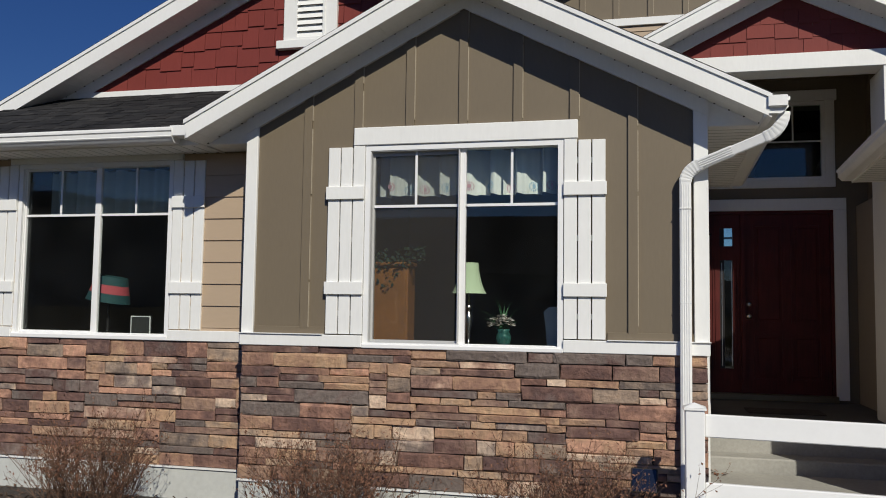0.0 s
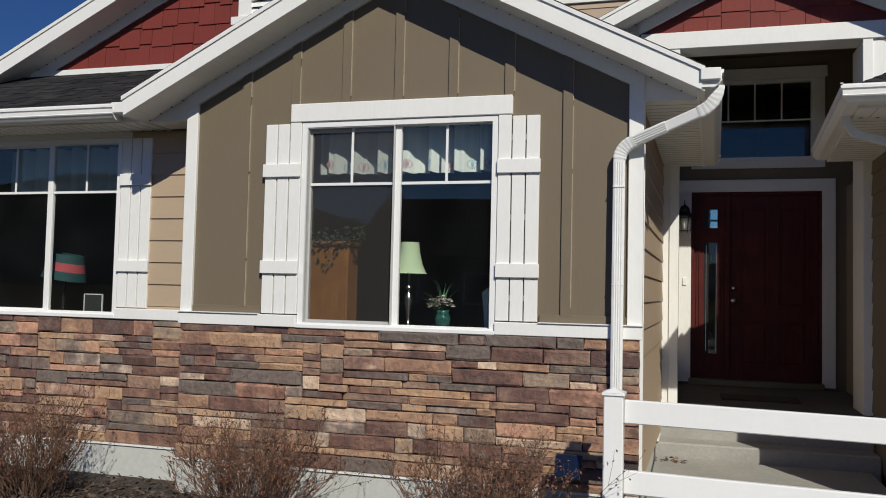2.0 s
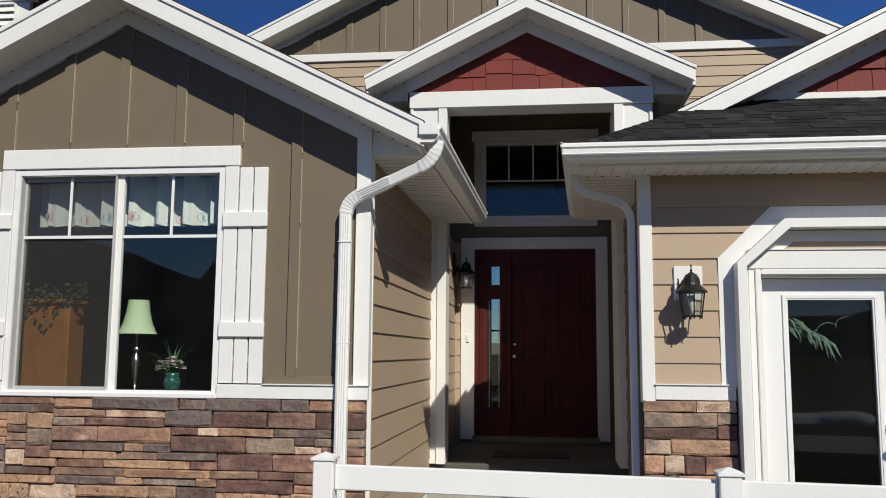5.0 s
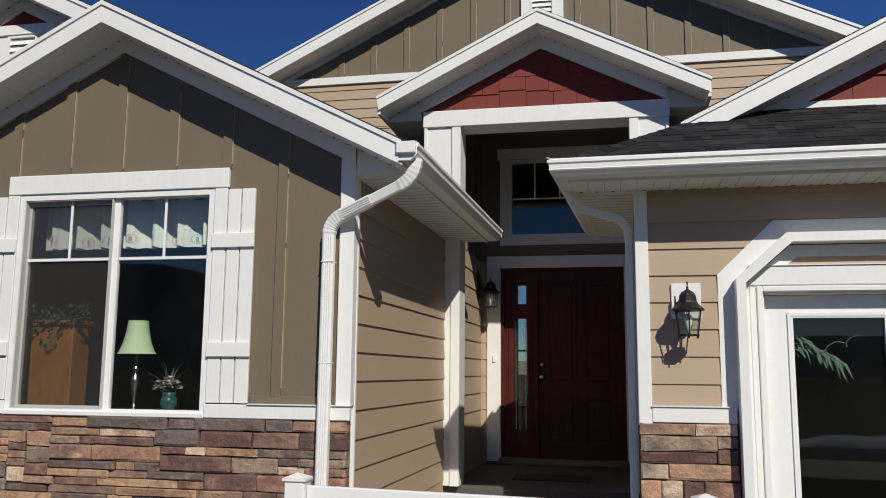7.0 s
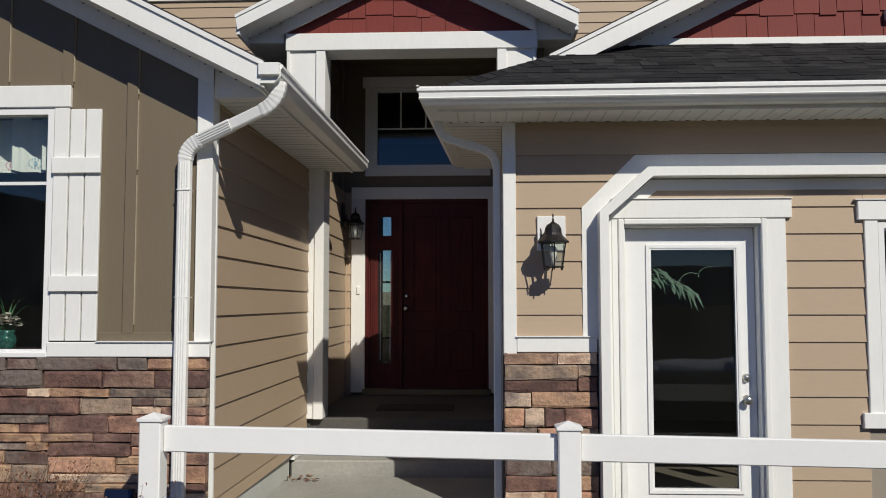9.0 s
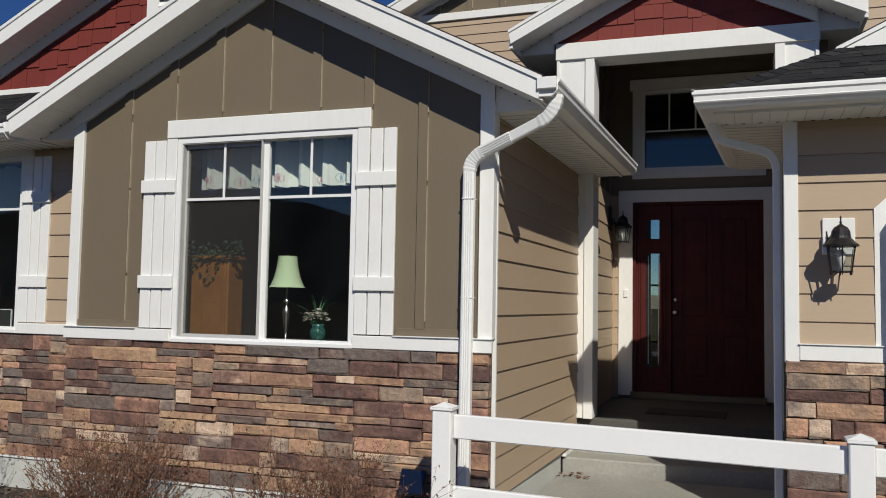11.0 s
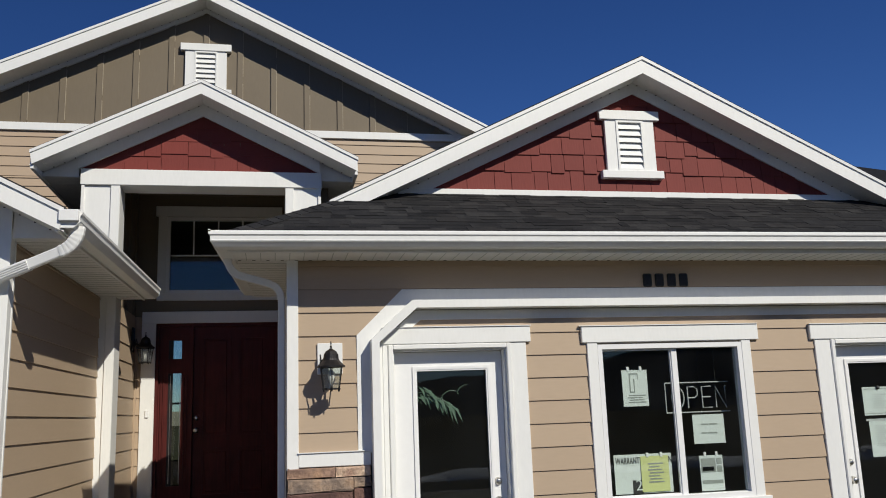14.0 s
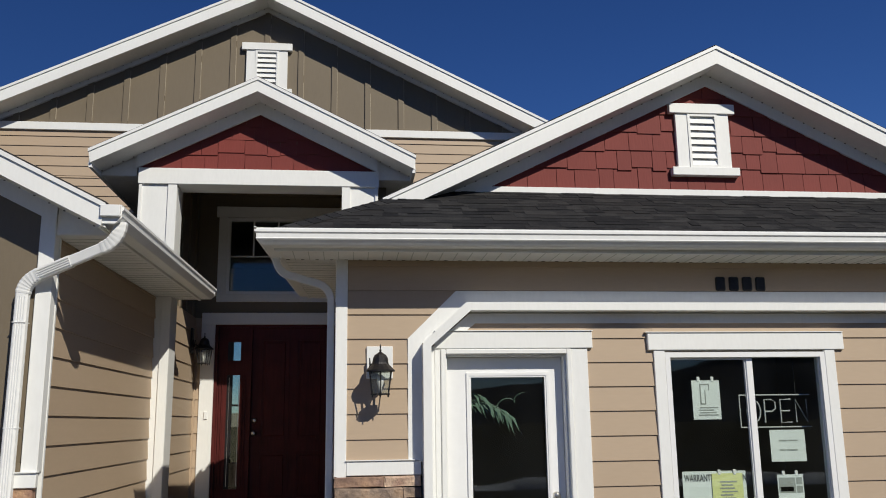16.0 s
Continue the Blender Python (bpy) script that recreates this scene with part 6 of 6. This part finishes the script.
for i in range(8):
    p0 = Vector((4.10, 1.18, 0.32))
    if i < 4:       # fronds that reach across behind the glass
        p1 = Vector((4.22 + r.uniform(-0.05, 0.05), 1.0, 2.00 + r.uniform(-0.05, 0.04)))
        p2 = Vector((4.60 + 0.06 * i, 0.90 + 0.02 * i, 1.70 - 0.035 * i + r.uniform(-0.02, 0.02)))
    else:
        a = r.uniform(0.5, 3.6)
        p1 = p0 + Vector((0.05 * math.cos(a), 0.1 * math.sin(a), 1.5))
        p2 = p1 + Vector((0.3 * math.cos(a), 0.4 * math.sin(a), -0.25))
    pts = bend(p0, p1, p2, 16)
    tube(b2, pts, 0.007, 5, 0.0025)
    for j in range(8, 17):
        t = (Vector(pts[j]) - Vector(pts[j - 1])).normalized()
        for k in (-1, 1):
            p = Vector(pts[j]) - t * r.uniform(0, 0.03)
            q = p + t * r.uniform(0.05, 0.11) + Vector((0, k * 0.05, -r.uniform(0.07, 0.13)))
            m_ = 0.5 * (p + q) + Vector((0.01, 0, 0.022))
            w = Vector((0.008, 0, 0.006))
            quad = [bm.verts.new((v.x, max(0.858, v.y), v.z)) for v in (p, m_ + w, q, m_ - w)]
            bm.faces.new(quad)
part("foliage", bm, M_PALM, pl, "arching grey-green palm leaflets")
part("stalk_cluster", b2, M_PALM, pl)
bm = bmesh.new()
tube(bm, [(4.62 + 0.0125 * k + 0.028 * math.sin(k * 0.62), 0.872, 1.655 + 0.004 * k + 0.026 * math.cos(k * 0.62) * min(1, k / 10)) for k in range(22)], 0.0032, 5, 0.002)
part("tendril", bm, M_PALM, pl, "pale curling tendril")


# ---- pieces of walls and roofs ----
for a, b in ((-4.93, -4.045), (-2.535, -1.72)):
    lap(wl, a, b, 1.287, 2.752, LY, phase=2.386)
lap(wr, 3.555, 4.06, 1.295, 2.155, GY, phase=2.155)
lap(wr, 9.32, 13.4, 1.295, 2.155, GY, phase=2.155)
lap(wr, 3.555, 4.06, 2.155, 2.334, GY, phase=2.155, ends=lambda z: (3.555, 4.08 + (z - 2.155)))
lap(wr, 3.555, 4.06, 2.334, 2.513, GY, phase=2.155, ends=lambda z: (3.555, 4.08 + (z - 2.155)))
lap(wr, 9.0, 13.4, 2.155, 2.334, GY, phase=2.155, ends=lambda z: (9.30 - (z - 2.155), 13.4))
lap(wr, 9.0, 13.4, 2.334, 2.513, GY, phase=2.155, ends=lambda z: (9.30 - (z - 2.155), 13.4))
lap(wr, 3.555, 13.4, 2.513, 2.752, GY, phase=2.155)
lap(wr, 5.335, 5.847, 0.03, 2.29, GY + 0.002, phase=2.155)
lap(wr, 7.289, 7.893, 0.03, 2.29, GY + 0.002, phase=2.155)
lap(wr, 5.847, 7.289, 2.192, 2.29, GY + 0.002, phase=2.155)
lap(wr, 4.42, 5.335, 2.20, 2.29, GY + 0.002, phase=2.155)
lap(wr, 7.893, 8.95, 2.18, 2.29, GY + 0.002, phase=2.155)
lap(wm, MX - 3.7, MX + 3.7, 4.36, 4.927, MY, phase=4.854, exp=0.118)
lap(wm, MX - 3.7, 1.6, 3.95, 4.36, MY, phase=4.854, exp=0.118)
lap(wm, 3.95, MX + 3.7, 3.95, 4.36, MY, phase=4.854, exp=0.118)
lap(ws, 0.086, 2.70, 0.25, 2.76, 1.69, axis="y", sign=1, phase=1.443, exp=0.184, skew=0.0175)
lap(wp, 1.795, 1.84, 0.47, 2.80, DY, phase=1.849, exp=0.192)
lap(wp, 2.98, DY - 0.03, 0.47, 2.80, 1.762, axis="y", sign=1, phase=1.849, exp=0.192)
# these planks are brown, not tan, to carry the porch side's shade
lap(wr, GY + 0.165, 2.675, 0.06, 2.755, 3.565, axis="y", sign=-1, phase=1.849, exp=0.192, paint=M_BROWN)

ledge(wg, -1.70, 1.70, 0.2, 1.2, 0.0, 101)
ledge(wl, -5.0, -1.72, 0.194, 1.2, LY, 202)
ledge(wr, 3.47, 4.085, 0.205, 1.188, GY, 303, heights=(3, 4, 4, 5))
ledge(wr, 9.295, 10.6, 0.205, 1.188, GY, 404, heights=(3, 4, 4, 5))


def shakes(parent, cx, apex, pitch, zb, y, seed, course=0.171, lim=9.0):
    """Staggered red shakes, cut to the rakes."""
    r = random.Random(seed)
    z, k = zb, 0
    while z < apex - 0.05:
        hw = (apex - z) / pitch
        x = cx - hw - r.uniform(0, 0.12)
        while x < cx + hw:
            w = r.choice((0.13, 0.16, 0.19, 0.22, 0.26))
            zl = z + r.choice((0.0, 0.0, 0.014, 0.03)) * (1 if k else 0)
            poly = [(x + 0.0025, zl), (x + w - 0.0025, zl), (x + w - 0.0025, z + course + 0.04), (x + 0.0025, z + course + 0.04)]
            poly = clip_poly(poly, -pitch, 1, apex - pitch * cx)
            poly = clip_poly(poly, pitch, 1, apex + pitch * cx)
            poly = clip_poly(clip_poly(poly, 1, 0, cx + lim), -1, 0, lim - cx)
            if len(poly) > 2:
                t = r.uniform(0.010, 0.015)
                bm = bmesh.new()
                f = [bm.verts.new((a, y - t + (b - zl) * 0.06, b)) for a, b in poly]
                g = [bm.verts.new((a, y + 0.006, b)) for a, b in poly]
                bm.faces.new(f)
                bm.faces.new(g[::-1])
                for i in range(len(poly)):
                    j = (i + 1) % len(poly)
                    bm.faces.new((f[i], g[i], g[j], f[j]))
                part("shake", bm, M_RED, parent)
            x += w
        z += course
        k += 1


shakes(rr, RX, RAP - 0.15, RSL, rzb + 0.046, 1.42, 5)
shakes(rl, LX, LAP - 0.15, LSL, lzb + 0.046, 1.0, 6)
shakes(rp, PX, PAP - 0.15, PSL, 4.022, 2.72, 7, course=0.15, lim=1.165)


def tabs(parent, x0, x1, eave_y, courses, zf, seed, near, hip_l=None):
    """Laminated shingle tabs on a skirt roof; those nearest the walk are single pieces."""
    r = random.Random(seed)
    dy = 0.072
    shapes = []
    for w in (0.07, 0.12, 0.17, 0.25):
        bm = bmesh.new()
        box(bm, 0.0, 0.0, 0.0, w, dy + 0.05, 0.006)
        shapes.append((w, mesh_of("shingle", bm, M_SHINGLE)))
    s = zf(0, 1) - zf(0, 0)
    rest, spots = bmesh.new(), []
    for k in range(courses):
        y = eave_y - 0.012 + k * dy
        x = x0 + (hip_l(y + dy + 0.03) if hip_l else 0)
        while x < x1:
            w, me = r.choice(shapes)
            spots.append((abs(x - near), x, y, w, me, r.choice((0.0, 0.002, 0.005))))
            x += w
    spots.sort(key=lambda q: q[0])
    for i, (_, x, y, w, me, up) in enumerate(spots):
        m = pose(x, y, zf(x, y) + 0.003 + up, math.degrees(math.atan(s)) - 1.6)
        if i < 300:
            ob = new("shingle", me)
            ob.parent = parent
            ob.matrix_local = m
        else:
            vs = [rest.verts.new(m @ v.co) for v in me.vertices]
            for p in me.polygons:
                rest.faces.new([vs[q] for q in p.vertices])
    part("shingles", rest, M_SHINGLE, parent)["kind"] = "stuff"


tabs(rr, 3.03, 10.6, 0.345, 16, lambda x, y: 2.872 + 0.565 * (y - 0.345), 12, 4.0, hip_l=lambda y: max(0, (y - 0.345)) * 1.044)
tabs(rl, -5.7, -2.05, -0.05, 15, lambda x, y: 2.872 + 0.565 * (y + 0.05), 13, -2.5, hip_l=lambda y: max(0, (y + 0.05)) * 1.34)


def hip_caps(parent, a, b, n, seed):
    """Cap shingles bent over a hip, laid from eave to ridge."""
    a, b = Vector(a), Vector(b)
    d = (b - a) / n
    u = d.normalized()
    side = u.cross(Vector((0, 0, 1))).normalized()
    for i in range(n):
        p = a + d * i
        bm = bmesh.new()
        for s in (-1, 1):
            q = [p + Vector((0, 0, 0.014)), p + d * 1.25 + Vector((0, 0, 0.008)), p + d * 1.25 + side * s * 0.10 + Vector((0, 0, -0.034)), p + side * s * 0.10 + Vector((0, 0, -0.028))]
            hi = [bm.verts.new(v) for v in q]
            lo = [bm.verts.new(v - Vector((0, 0, 0.006))) for v in q]
            bm.faces.new(hi)
            bm.faces.new(lo[::-1])
            for k in range(4):
                bm.faces.new((hi[k], lo[k], lo[(k + 1) % 4], hi[(k + 1) % 4]))
        part("cap_shingle", bm, M_SHINGLE, parent)


hip_caps(rr, (3.03, 0.345, 2.882), (3.86, 1.14, 3.325), 12, 1)
hip_caps(rl, (-5.78, -0.05, 2.885), (-4.76, 0.71, 3.305), 12, 2)
